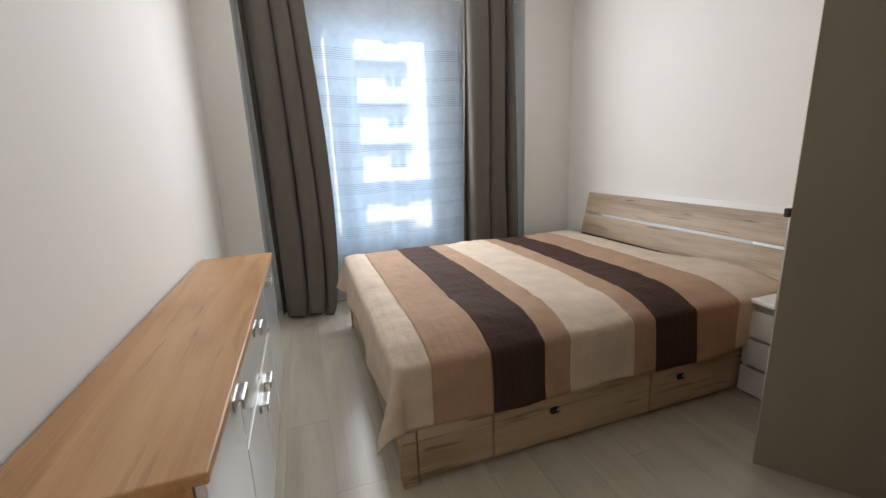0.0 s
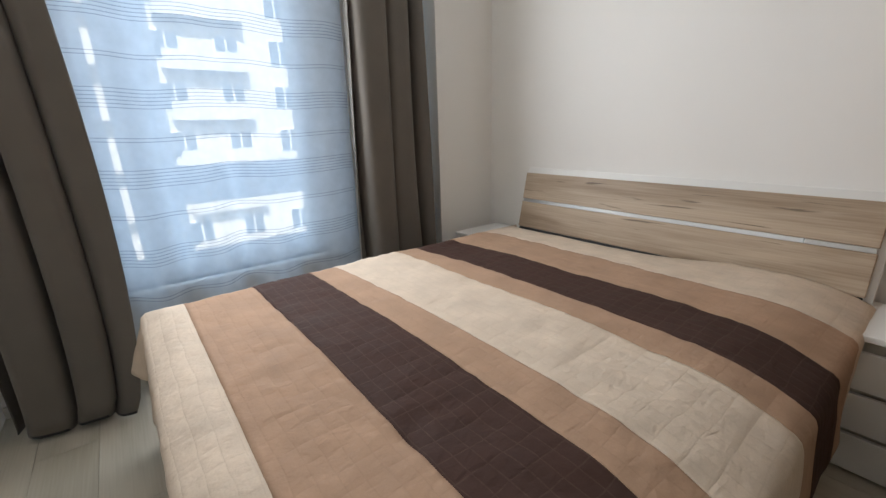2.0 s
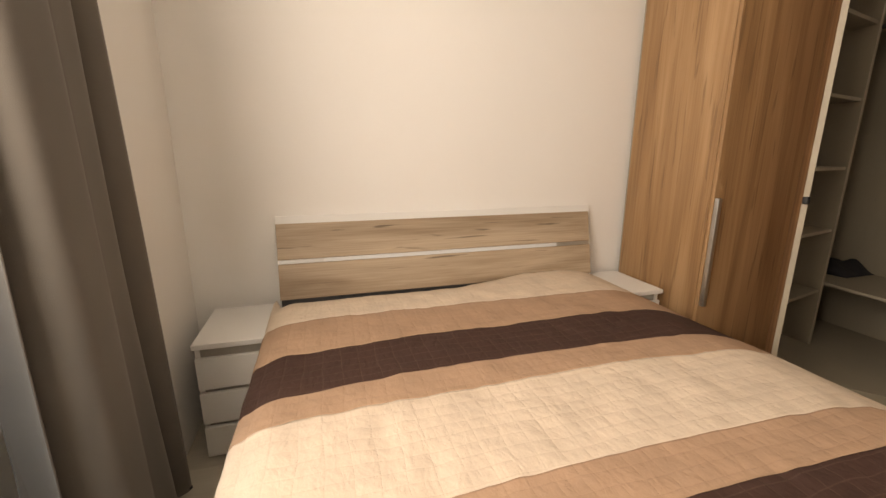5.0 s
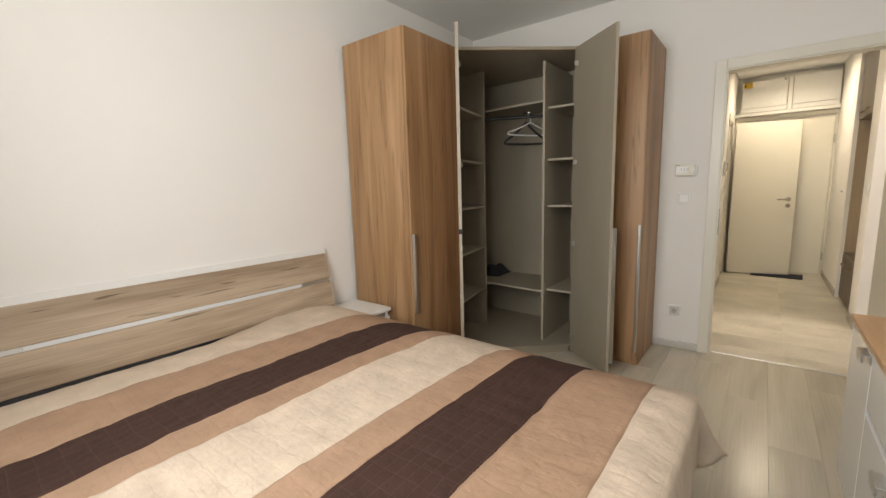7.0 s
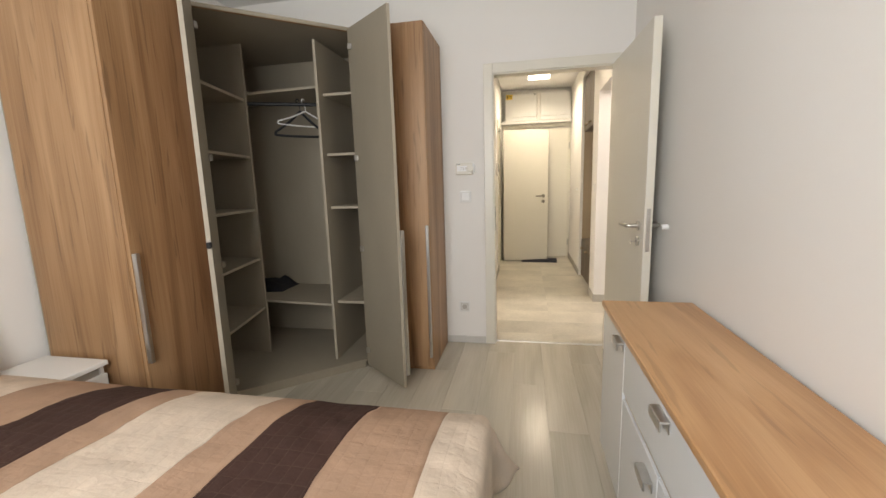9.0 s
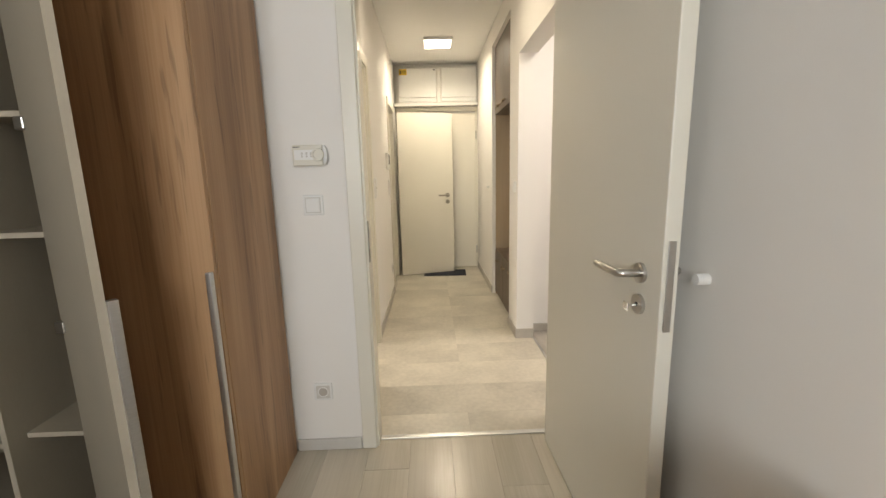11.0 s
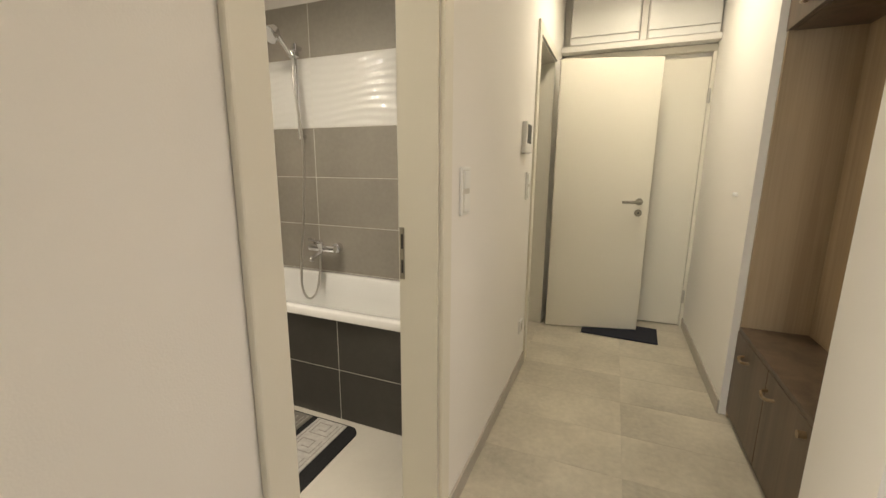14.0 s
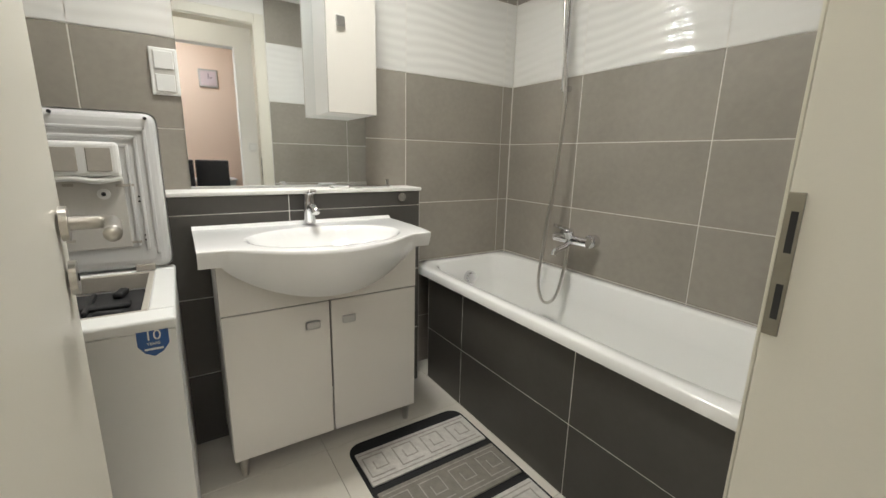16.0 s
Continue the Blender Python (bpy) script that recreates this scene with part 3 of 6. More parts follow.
# bathroom door lining (opening along y)
bframe = thing("door_frame_bathroom", (HX1, (BY0 + BY1) / 2, 0), "cream lacquered bathroom door lining", "door frame", kind="structure")
for y0, y1 in ((BY0, BY0 + 0.012), (BY1 - 0.012, BY1)):
    part("jamb", box(HX1 + 0.002, BX0 - 0.002, y0, y1, 0, BDZ, 0.001), LACQUER, bframe)
part("head", box(HX1 + 0.002, BX0 - 0.002, BY0 + 0.012, BY1 - 0.012, BDZ - 0.012, BDZ, 0.001), LACQUER, bframe)
for x0, x1 in ((HX1 - 0.014, HX1), (BX0 + 0.001, BX0 + 0.006)):
    part("casing", box(x0, x1, BY0 - 0.062, BY0 + 0.004, 0, BDZ + 0.062, 0.004), LACQUER, bframe)
    part("casing", box(x0, x1, BY1 - 0.004, BY1 + 0.062, 0, BDZ + 0.062, 0.004), LACQUER, bframe)
    part("casing", box(x0, x1, BY0 + 0.004, BY1 - 0.004, BDZ - 0.004, BDZ + 0.062, 0.004), LACQUER, bframe)
st2 = part("strike_plate", box(BX0 - 0.0175, BX0 - 0.0022, BY0 + 0.012, BY0 + 0.0155, 0.905, 1.065, 0.001), PLATE, bframe, "satin steel strike plate")
part("latch_hole", box(BX0 - 0.0145, BX0 - 0.008, BY0 + 0.0150, BY0 + 0.0165, 1.00, 1.045), BLACK, st2)
part("bolt_hole", box(BX0 - 0.0145, BX0 - 0.008, BY0 + 0.0150, BY0 + 0.0165, 0.925, 0.965), BLACK, st2)
cframe = thing("door_frame_closet", (HX1, -3.68, 0), "cream lacquered closet door lining", "door frame", kind="structure")
for y0, y1 in ((-4.02, -4.008), (-3.352, -3.34)):
    part("jamb", box(HX1 + 0.002, BX0, y0, y1, 0, 1.99, 0.001), LACQUER, cframe)
part("head", box(HX1 + 0.002, BX0, -4.008, -3.352, 1.978, 1.99, 0.001), LACQUER, cframe)
part("casing", box(HX1 - 0.014, HX1, -3.344, -3.28, 0, 2.05, 0.004), LACQUER, cframe)
part("casing", box(HX1 - 0.014, HX1, -4.016, -3.344, 1.986, 2.05, 0.004), LACQUER, cframe)


def lever(parent, base, out, along, mat=STEEL, key=True):
    """A door handle set: rose, lever and a key rose. out points from the leaf, along the way the lever reaches."""
    b, o, a = Vector(base), Vector(out).normalized(), Vector(along).normalized()
    rose = part("rose", rod(b, b + o * 0.009, 0.026, 24), mat, parent, "satin steel rose")
    bm = tube([b + o * 0.005, b + o * 0.036, b + o * 0.054 + a * 0.006, b + o * 0.060 + a * 0.028, b + o * 0.060 + a * 0.128], 0.0105, 14)
    part("lever", bm, mat, rose, "satin steel lever", smooth=True)
    k = b - Vector((0, 0, 0.082))
    r2 = part("key_rose", rod(k, k + o * 0.009, 0.026, 24), mat, parent, "satin steel key rose")
    if key:
        part("key_hole", add_box(rod(k + o * 0.008, k + o * 0.0105, 0.006, 12), k.x - 0.003, k.x + 0.003, k.y - 0.003, k.y + 0.003, k.z - 0.014, k.z - 0.002), BLACK, r2)


def door_leaf(name, hinge, free, thick, z0, z1, label):
    t = thing(name, (hinge[0], hinge[1], 0), label, "door", kind="structure")
    part("leaf", slab(hinge, free, thick, z0, z1, 0.003), LACQUER, t)
    return t


# bedroom door, opened against the west wall
rd = door_leaf("door_1", (-0.238, -0.655), (-0.262, 0.170), 0.04, 0.008, 1.988, "cream lacquered bedroom door standing open at the wall")
lever(rd, (-0.259, 0.085, 0.998), (1, 0.03, 0), (0.03, -1, 0))
lever(rd, (-0.300, 0.085, 0.998), (-1, -0.03, 0), (0.03, -1, 0), key=False)
part("lock_face", box(-0.290, -0.272, 0.1705, 0.1735, 0.872, 1.092, 0.001), STEEL, rd, "satin steel lock face on the door edge")
part("key", add_box(rod((-0.252, 0.085, 0.913), (-0.222, 0.085, 0.913), 0.003, 8), -0.224, -0.221, 0.073, 0.097, 0.903, 0.923, 0.001), CHROME, rd, "small chrome key in the lock")
stop = thing("door_stop", (XW, 0.12, 0.998), "white rubber door stop on the wall", "door stop")
part("peg", rod((XW, 0.165, 0.998), (XW + 0.03, 0.165, 0.998), 0.014, 16), PLASTIC, stop)

# bathroom door, opened inwards
bd = door_leaf("door_2", (0.840, -1.232), (1.512, -1.168), 0.04, 0.008, 1.975, "cream lacquered bathroom door opened inwards")
lever(bd, (1.445, -1.178, 0.985), (0.095, -1, 0), (-1, -0.095, 0))

# closet door leaf, swung open in front of the entry door
cd = door_leaf("door_3", (-0.006, -4.169), (0.657, -4.002), 0.04, 0.012, 1.99, "cream lacquered closet door swung across the entry door")
lever(cd, (0.055, -4.1125, 1.00), (-0.24, 1, 0), (1, 0.24, 0), PLATE)
part("latch", box(-0.012, -0.006, -4.190, -4.172, 0.99, 1.03, 0.001), BLACK, cd)

# entry door
ed = thing("door_4", (0.15, HY1, 0), "cream lacquered entry door behind the open closet door", "door", kind="structure")
part("leaf", box(-0.335, 0.62, HY1, HY1 + 0.045, 0.008, 2.02, 0.004), LACQUER, ed)
for x0, x1 in ((-0.363, -0.337), (0.622, 0.688)):
    part("frame_post", box(x0, x1, HY1, HY1 + 0.055, 0, 2.05, 0.004), LACQUER, ed)
part("frame_head", box(-0.363, 0.688, HY1, HY1 + 0.055, 2.052, 2.10, 0.004), LACQUER, ed)
for z in (0.20, 1.70):
    part("hinge", rod((-0.340, HY1 + 0.062, z), (-0.340, HY1 + 0.062, z + 0.10), 0.010, 12), STEEL, ed, "steel door hinge")

# ---- bed ----
bed = thing("bed", (1.45, 2.0, 0), "pale cracked-oak double bed with storage drawers and a slanted headboard", "bed")
part("side_panel", box(0.502, 2.44, 1.186, 1.206, 0.012, 0.375, 0.003), OAK_X, bed)
for x0, x1 in ((0.505, 0.816), (0.822, 1.610), (1.616, 2.14)):
    dr = part("drawer_front", box(x0, x1, 1.170, 1.186, 0.03, 0.315, 0.002), OAK_X, bed)
    if x0 > 0.6:
        hx = 1.10 if x0 < 1.5 else 1.79
        part("finger_hole", box(hx - 0.022, hx + 0.022, 1.166, 1.1705, 0.160, 0.186, 0.008, 3), BLACK, dr)
        part("hole_rim", box(hx + 0.010, hx + 0.024, 1.164, 1.1700, 0.164, 0.182, 0.002), STEEL, dr)
part("foot_post", box(0.440, 0.502, 1.168, 1.230, 0, 0.375, 0.005), OAK_X, bed)
part("foot_post", box(0.440, 0.502, 2.770, 2.830, 0, 0.375, 0.005), OAK_X, bed)
part("foot_panel", box(0.450, 0.470, 1.230, 2.770, 0.03, 0.375, 0.003), OAK_Y, bed)
part("far_side_panel", box(0.502, 2.44, 2.796, 2.816, 0.012, 0.375, 0.003), OAK_X, bed)
part("slat_base", box(0.47, 2.44, 1.21, 2.79, 0.28, 0.34), OAK_X, bed)
part("mattress", box(0.465, 2.44, 1.20, 2.795, 0.36, 0.512, 0.05, 4), WHITE, bed)
tilt = math.atan2(0.07, 0.335)


def headboard_piece(y0, y1, s0, s1, t0, t1, bevel=0.003):
    bm = box(t0, t1, y0, y1, s0, s1, bevel)
    return turned(bm, Matrix.Translation((2.452, 0, 0.50)) @ Matrix.Rotation(tilt, 4, "Y"))


part("headboard_plank", headboard_piece(1.195, 2.81, 0.032, 0.192, 0.0, 0.022), OAK_Y, bed)
part("headboard_plank", headboard_piece(1.195, 2.81, 0.212, 0.374, 0.0, 0.022), OAK_Y, bed)
part("headboard_strip", headboard_piece(1.40, 2.61, 0.193, 0.211, 0.004, 0.018, 0.001), GLOSS, bed, "white strip between the headboard planks")
part("headboard_strip_end", headboard_piece(1.20, 1.398, 0.193, 0.211, 0.006, 0.018, 0.001), ALU, bed)
part("headboard_strip_end", headboard_piece(2.612, 2.805, 0.193, 0.211, 0.006, 0.018, 0.001), ALU, bed)
part("headboard_back", headboard_piece(1.174, 2.815, -0.42, 0.410, 0.023, 0.050), WHITE, bed, "white headboard back")
# Black strip drawn for the shade between the lowest plank and the bedspread.
part("headboard_gap_shade", headboard_piece(1.20, 2.805, -0.2, 0.030, 0.006, 0.022, 0.001), BLACK, bed)

# bedspread: a quilted cloth that drapes over three sides
BX_F, BX_H, BY_D, BY_W, BTOP = 0.462, 2.455, 1.188, 2.806, 0.562
BANDS = [(0.568, 0), (0.806, 1), (1.038, 2), (1.158, 1), (1.480, 0), (1.595, 1), (1.836, 2), (2.105, 1), (9, 0)]
BOW = [(0.0, 0.0), (0.56, 0.0), (0.81, 0.014), (1.04, 0.034), (1.16, 0.046), (1.48, 0.046), (1.60, 0.056), (1.84, 0.042), (2.12, 0.015), (2.45, 0.0), (9.0, 0.0)]


def bowed(u, v):
    """The stripes bow a little towards the headboard over the middle of the bed."""
    k = max(0.0, min(1.0, (v - BY_D) / (BY_W - BY_D)))
    for (u0, b0), (u1, b1) in zip(BOW, BOW[1:]):
        if u0 <= u <= u1:
            return spread(u + (b0 + (b1 - b0) * (u - u0) / (u1 - u0)) * math.sin(math.pi * k) ** 0.7, v)
    return spread(u, v)



def spread(u, v):
    dx = max(0.0, BX_F - u)
    dy = max(0.0, BY_D - v) if v < 2 else -max(0.0, v - BY_W)
    d = math.hypot(dx, dy)
    x, y = max(u, BX_F), min(max(v, BY_D), BY_W)
    n1 = noise.noise((u * 3.1, v * 2.7, 0.0))
    n2 = noise.noise((u * 11, v * 13, 3.0))
    n3 = 1 - 2.6 * abs(noise.noise((u * 21 + v * 7, v * 11, 5.0)))
    z = BTOP + 0.008 * n1 + 0.0038 * n2 + 0.0036 * n3 * (0.5 + 0.9 * abs(n1))
    if u > 2.25:
        z -= 0.050 * ((u - 2.25) / 0.205) ** 2 * min(1.0, max(0.0, (v - 1.62) / 0.4))
    side, edge = max(0.0, v - BY_D), max(0.0, min(u - BX_F, BY_W - v))
    sag = max(0.046 * max(0.0, 1 - side / 0.24) ** 2, 0.018 * max(0.0, 1 - edge / 0.07) ** 2)
    z -= sag
    if d > 0:
        ux, uy = dx / d, -dy / d
        r = 0.035
        arc = r * math.pi / 2
        corner = abs(ux * uy) * 2
        d *= 1 - 0.24 * corner ** 2
        if d < arc:
            out, drop = r * math.sin(d / r), r * (1 - math.cos(d / r))
        else:
            kick = 0.40
            out = r + (d - arc) * (0.05 + kick * corner) + 0.014 * math.sin(7.5 * (u + v) + 2 * n1) * (d - arc) / 0.25
            drop = r + (d - arc) * (0.985 - (kick - 0.18) * 0.6 * corner)
        x, y = x - ux * out, y + uy * out
        z = BTOP - sag - drop + 0.006 * n1
        x += 0.004 * n2
        y += 0.004 * n2
    return x, y, z


us = lines(BX_F - 0.30, BX_F, 16) + [u for u in lines(BX_F, BX_H, 150)[1:]]
vs = lines(BY_D - 0.285, BY_D, 16) + lines(BY_D, BY_W, 120)[1:] + lines(BY_W, BY_W + 0.28, 14)[1:]
cloth = thing("bedspread", (1.45, 2.0, 0.55), "quilted bedspread with cream, tan and dark brown stripes on the bed", "bedspread")
start = BX_F - 0.30
for stop_u, kind in BANDS:
    stop_u = min(stop_u, BX_H)
    mine = sorted({start, stop_u} | {u for u in us if start + 0.003 < u < stop_u - 0.003})
    band = part("fabric_band", grid(bowed, mine, vs), (CREAM, TAN, BROWN)[kind], cloth, smooth=True)
    so = band.modifiers.new("thick", "SOLIDIFY")
    so.thickness, so.offset = 0.007, -1
    band.data.materials.append(LINING)
    so.material_offset = 1
    start = stop_u

# ---- nightstands ----
def nightstand(x0, x1, y0, y1, h, label):
    t = thing("nightstand", ((x0 + x1) / 2, (y0 + y1) / 2, 0), label, "nightstand", "nightstands beside the bed")
    part("top", box(x0 - 0.012, x1, y0, y1, h - 0.022, h, 0.003), WHITE, t)
    part("side", box(x0 + 0.018, x1, y0 + 0.002, y0 + 0.018, 0, h - 0.022, 0.001), WHITE, t)
    part("side", box(x0 + 0.018, x1, y1 - 0.018, y1 - 0.002, 0, h - 0.022, 0.001), WHITE, t)
    part("back", box(x1 - 0.012, x1, y0 + 0.018, y1 - 0.018, 0.02, h - 0.022), WHITE, t)
    part("plinth", box(x0 + 0.03, x0 + 0.045, y0 + 0.018, y1 - 0.018, 0, 0.05), WHITE, t)
    n, z0, z1 = 3, 0.012, h - 0.045
    step = (z1 - z0) / n
    part("grip_groove", box(x0 + 0.026, x0 + 0.032, y0 + 0.018, y1 - 0.018, 0.05, h - 0.022), BASE_GREY, t)
    for k in range(n):
        part("drawer_front", box(x0, x0 + 0.018, y0 + 0.003, y1 - 0.003, z0 + k * step, z0 + (k + 1) * step - 0.018, 0.002), WHITE, t)
    return t


nightstand(2.175, 2.545, 2.835, 3.095, 0.492, "small white three-drawer nightstand by the window pier")
nightstand(2.195, 2.545, 0.960, 1.180, 0.502, "small white three-drawer nightstand by the wardrobe")

# ---- dresser ----
DRX, DRY0, DRY1, DRH = -0.012, 0.575, 2.330, 0.728
dr = thing("dresser", (-0.18, 1.45, 0), "long low dresser with gloss white fronts and an orange beech top", "dresser")
part("top", box(XW + 0.016, DRX + 0.010, DRY0 - 0.008, DRY1 + 0.008, DRH - 0.024, DRH, 0.004), BEECH, dr, "orange beech top")
part("side", box(XW + 0.02, DRX - 0.02, DRY0, DRY0 + 0.018, 0, DRH - 0.024, 0.001), BEECH, dr)
part("side", box(XW + 0.02, DRX - 0.02, DRY1 - 0.018, DRY1, 0, DRH - 0.024, 0.001), WHITE, dr)
part("back", box(XW + 0.016, XW + 0.020, DRY0, DRY1, 0.05, DRH - 0.03), WHITE, dr)
part("carcass", box(XW + 0.022, DRX - 0.022, DRY0 + 0.018, DRY1 - 0.018, 0.06, DRH - 0.026), WHITE, dr)
part("plinth", box(DRX - 0.06, DRX - 0.045, DRY0 + 0.018, DRY1 - 0.018, 0, 0.06), WHITE, dr)


def bow_handle(parent, x, y, z, long=0.085):
    bm = box(x, x + 0.004, y - long / 2, y + long / 2, z - 0.016, z + 0.016, 0.0015)
    h = part("handle", bm, ALU, parent, "flat aluminium handle")
    part("handle_lip", box(x + 0.004, x + 0.024, y - long / 2, y + long / 2, z + 0.010, z + 0.016, 0.002), ALU, h)
    part("handle_lip", box(x + 0.020, x + 0.026, y - long / 2, y + long / 2, z - 0.012, z + 0.0155, 0.002), ALU, h)


zlo, zsp, zhi = 0.070, 0.495, DRH - 0.028
fronts = [("door", DRY0 + 0.003, 0.947, zlo, zhi, 0.905, 0.668), ("drawer_front", 0.953, 1.760, zsp + 0.012, zhi, 1.370, 0.662), ("door", 1.766, DRY1 - 0.003, zlo, zhi, 1.930, 0.668),
          ("door", 0.953, 1.343, zlo, zsp - 0.012, 1.272, 0.425), ("door", 1.349, 1.760, zlo, zsp - 0.012, 1.422, 0.425)]
for nm, a, b, z0, z1, hy, hz in fronts:
    fr = part(nm, box(DRX - 0.018, DRX, a, b, z0, z1, 0.002), GLOSS, dr)
    bow_handle(fr, DRX, hy, hz)
part("gap_strip", box(DRX - 0.021, DRX - 0.008, 0.955, 1.758, zsp - 0.010, zsp + 0.010), EDGE, dr, "pale strip between the fronts")

# ---- corner wardrobe ----
WH = 2.20
HIN_L, HIN_R = (2.005, 0.415), (1.385, -0.135)
wr = thing("corner_wardrobe", (1.9, 0.0, 0), "brown oak corner wardrobe with both corner doors standing open", "wardrobe")
# end units
part("end_panel", box(2.022, 2.545, 0.918, 0.936, 0, WH, 0.002), WARD, wr)
part("unit_door", box(2.002, 2.020, 0.420, 0.934, 0.03, WH - 0.004, 0.002), WARD, wr)
part("unit_body", box(2.024, 2.545, 0.436, 0.916, 0.0, WH - 0.002), TAUPE, wr)
h1 = part("bar_handle", box(1.978, 2.001, 0.910, 0.932, 0.48, 0.985, 0.004), ALU, wr, "long aluminium bar handle")
part("end_panel", box(0.922, 0.940, -0.645, -0.158, 0, WH, 0.002), WARD, wr)
part("unit_door", box(0.924, 1.378, -0.156, -0.138, 0.03, WH - 0.004, 0.002), WARD, wr)
part("unit_body", box(0.942, 1.366, -0.645, -0.160, 0.0, WH - 0.002), TAUPE, wr)
part("bar_handle", box(0.926, 0.944, -0.137, -0.116, 0.10, 0.985, 0.004), ALU, wr, "long aluminium bar handle")
part("kick_board", box(2.03, 2.045, 0.42, 0.93, 0, 0.029), WARD, wr)
part("kick_board", box(0.94, 1.37, -0.17, -0.158, 0, 0.029), WARD, wr)
# corner body
part("side_panel", box(2.005, 2.545, 0.418, 0.435, 0, WH, 0.001), TAUPE, wr)
part("side_panel", box(1.368, 1.385, -0.645, -0.138, 0, WH, 0.001), TAUPE, wr)
part("back_panel", box(2.548, 2.560, -0.64, 0.93, 0.0, WH), TAUPE, wr)
part("back_panel", box(0.93, 2.546, -0.655, -0.646, 0.0, WH), TAUPE, wr)
corner = [(2.005, 0.417), (1.386, -0.138), (1.386, -0.645), (2.547, -0.645), (2.547, 0.417)]
part("bottom_board", prism(corner, 0.045, 0.062, 0.001), TAUPE, wr)
part("top_board", prism(corner, WH - 0.02, WH, 0.001), TAUPE, wr)
part("front_plinth", slab((2.00, 0.385), (1.412, -0.142), -0.012, 0.0, 0.045, 0.001), TAUPE, wr)
part("front_cornice", slab((2.005, 0.41), (1.395, -0.137), 0.018, WH - 0.022, WH + 0.002, 0.001), WARD, wr)
# inner partitions and shelves
part("partition", box(1.595, 1.611, -0.645, -0.10, 0.062, WH - 0.06, 0.001), TAUPE, wr)
part("partition_edge", box(1.5945, 1.6115, -0.0995, -0.0975, 0.062, WH - 0.06), EDGE, wr)
part("partition", box(2.150, 2.547, -0.166, -0.150, 0.062, WH - 0.02, 0.001), TAUPE, wr)
part("partition_edge", box(2.148, 2.150, -0.1655, -0.1505, 0.062, WH - 0.02), EDGE, wr)
# shelves beside the unit under the bed wall, with slanted fronts
for z in (0.405, 0.765, 1.110, 1.465, 1.835):
    s = part("shelf", prism([(2.035, 0.416), (2.160, -0.149), (2.546, -0.149), (2.546, 0.416)], z - 0.016, z, 0.001), TAUPE, wr)
    part("shelf_edge", slab((2.1595, -0.149), (2.0345, 0.416), 0.002, z - 0.016, z, 0), EDGE, s)
for z in (0.465, 1.115, 1.459, 1.832):
    s = part("shelf", box(1.386, 1.595, -0.645, -0.158, z - 0.016, z, 0.001), TAUPE, wr)
    part("shelf_edge", box(1.387, 1.594, -0.158, -0.156, z - 0.016, z), EDGE, s)
for z, yr, yl, xl in ((0.452, -0.125, -0.175, 2.165), (1.897, -0.205, -0.250, 2.190)):
    s = part("shelf", prism([(1.612, yr), (1.612, -0.645), (2.546, -0.645), (2.546, -0.167), (xl, -0.167), (xl, yl)], z - 0.016, z, 0.001), TAUPE, wr)
    part("shelf_edge", slab((xl, yl + 0.0022), (1.613, yr + 0.0022), -0.002, z - 0.016, z, 0), EDGE, s)
part("hanging_rail", rod((1.612, -0.450, 1.812), (2.215, -0.168, 1.812), 0.0125, 16), BLACK, wr, "dark hanging rail")
# open corner doors
for a, b, side, hand in ((HIN_L, (1.738, 0.780), 1, 1), (HIN_R, (1.038, 0.150), -1, -1)):
    d = part("corner_door", slab(a, b, 0.009 * side, 0.025, WH - 0.012, 0.001), TAUPE, wr, "open door with a taupe inner face")
    av, bv = Vector(a), Vector(b)
    dv = (bv - av).normalized()
    nv = Vector((-dv.y, dv.x)) * side
    part("outer_face", slab(av - nv * 0.010, bv - nv * 0.010, 0.0095 * side, 0.025, WH - 0.012, 0.001), WARD, d)
    part("door_edge", slab(bv - nv * 0.010, bv + dv * 0.002 - nv * 0.010, 0.019 * side, 0.025, WH - 0.012, 0), EDGE, d)
    if side < 0:
        part("bar_handle", slab(bv - nv * 0.032 - dv * 0.004, bv - nv * 0.032 + dv * 0.014, 0.022 * side, 0.10 if side < 0 else 0.48, 0.985, 0.002), ALU, d, "long aluminium bar handle")
    for z in (0.12, 0.82, 1.40, 2.06):
        c = av + dv * 0.03 + nv * 0.012
        part("hinge", box(c.x - 0.014, c.x + 0.014, c.y - 0.012, c.y + 0.012, z, z + 0.035, 0.004), STEEL, d, "steel cup hinge")
knob = thing("corner_catch", (1.737, 0.78, 1.0), "small dark plastic catch on the wardrobe door edge", "catch")
part("catch_body", box(1.722, 1.742, 0.777, 0.797, 0.985, 1.015, 0.005), BLACK, knob)

# ---- window dressing ----
rail = thing("curtain_rail", (1.0, 3.27, 2.46), "white curtain rail between the piers over the window", "curtain rail")
part("rail", box(-0.115, 2.105, 3.235, 3.305, 2.455, 2.475, 0.003), WHITE, rail)
for x in (0.1, 1.0, 1.9):
    part("bracket", box(x - 0.012, x + 0.012, 3.30, YN, 2.458, 2.472), WHITE, rail)


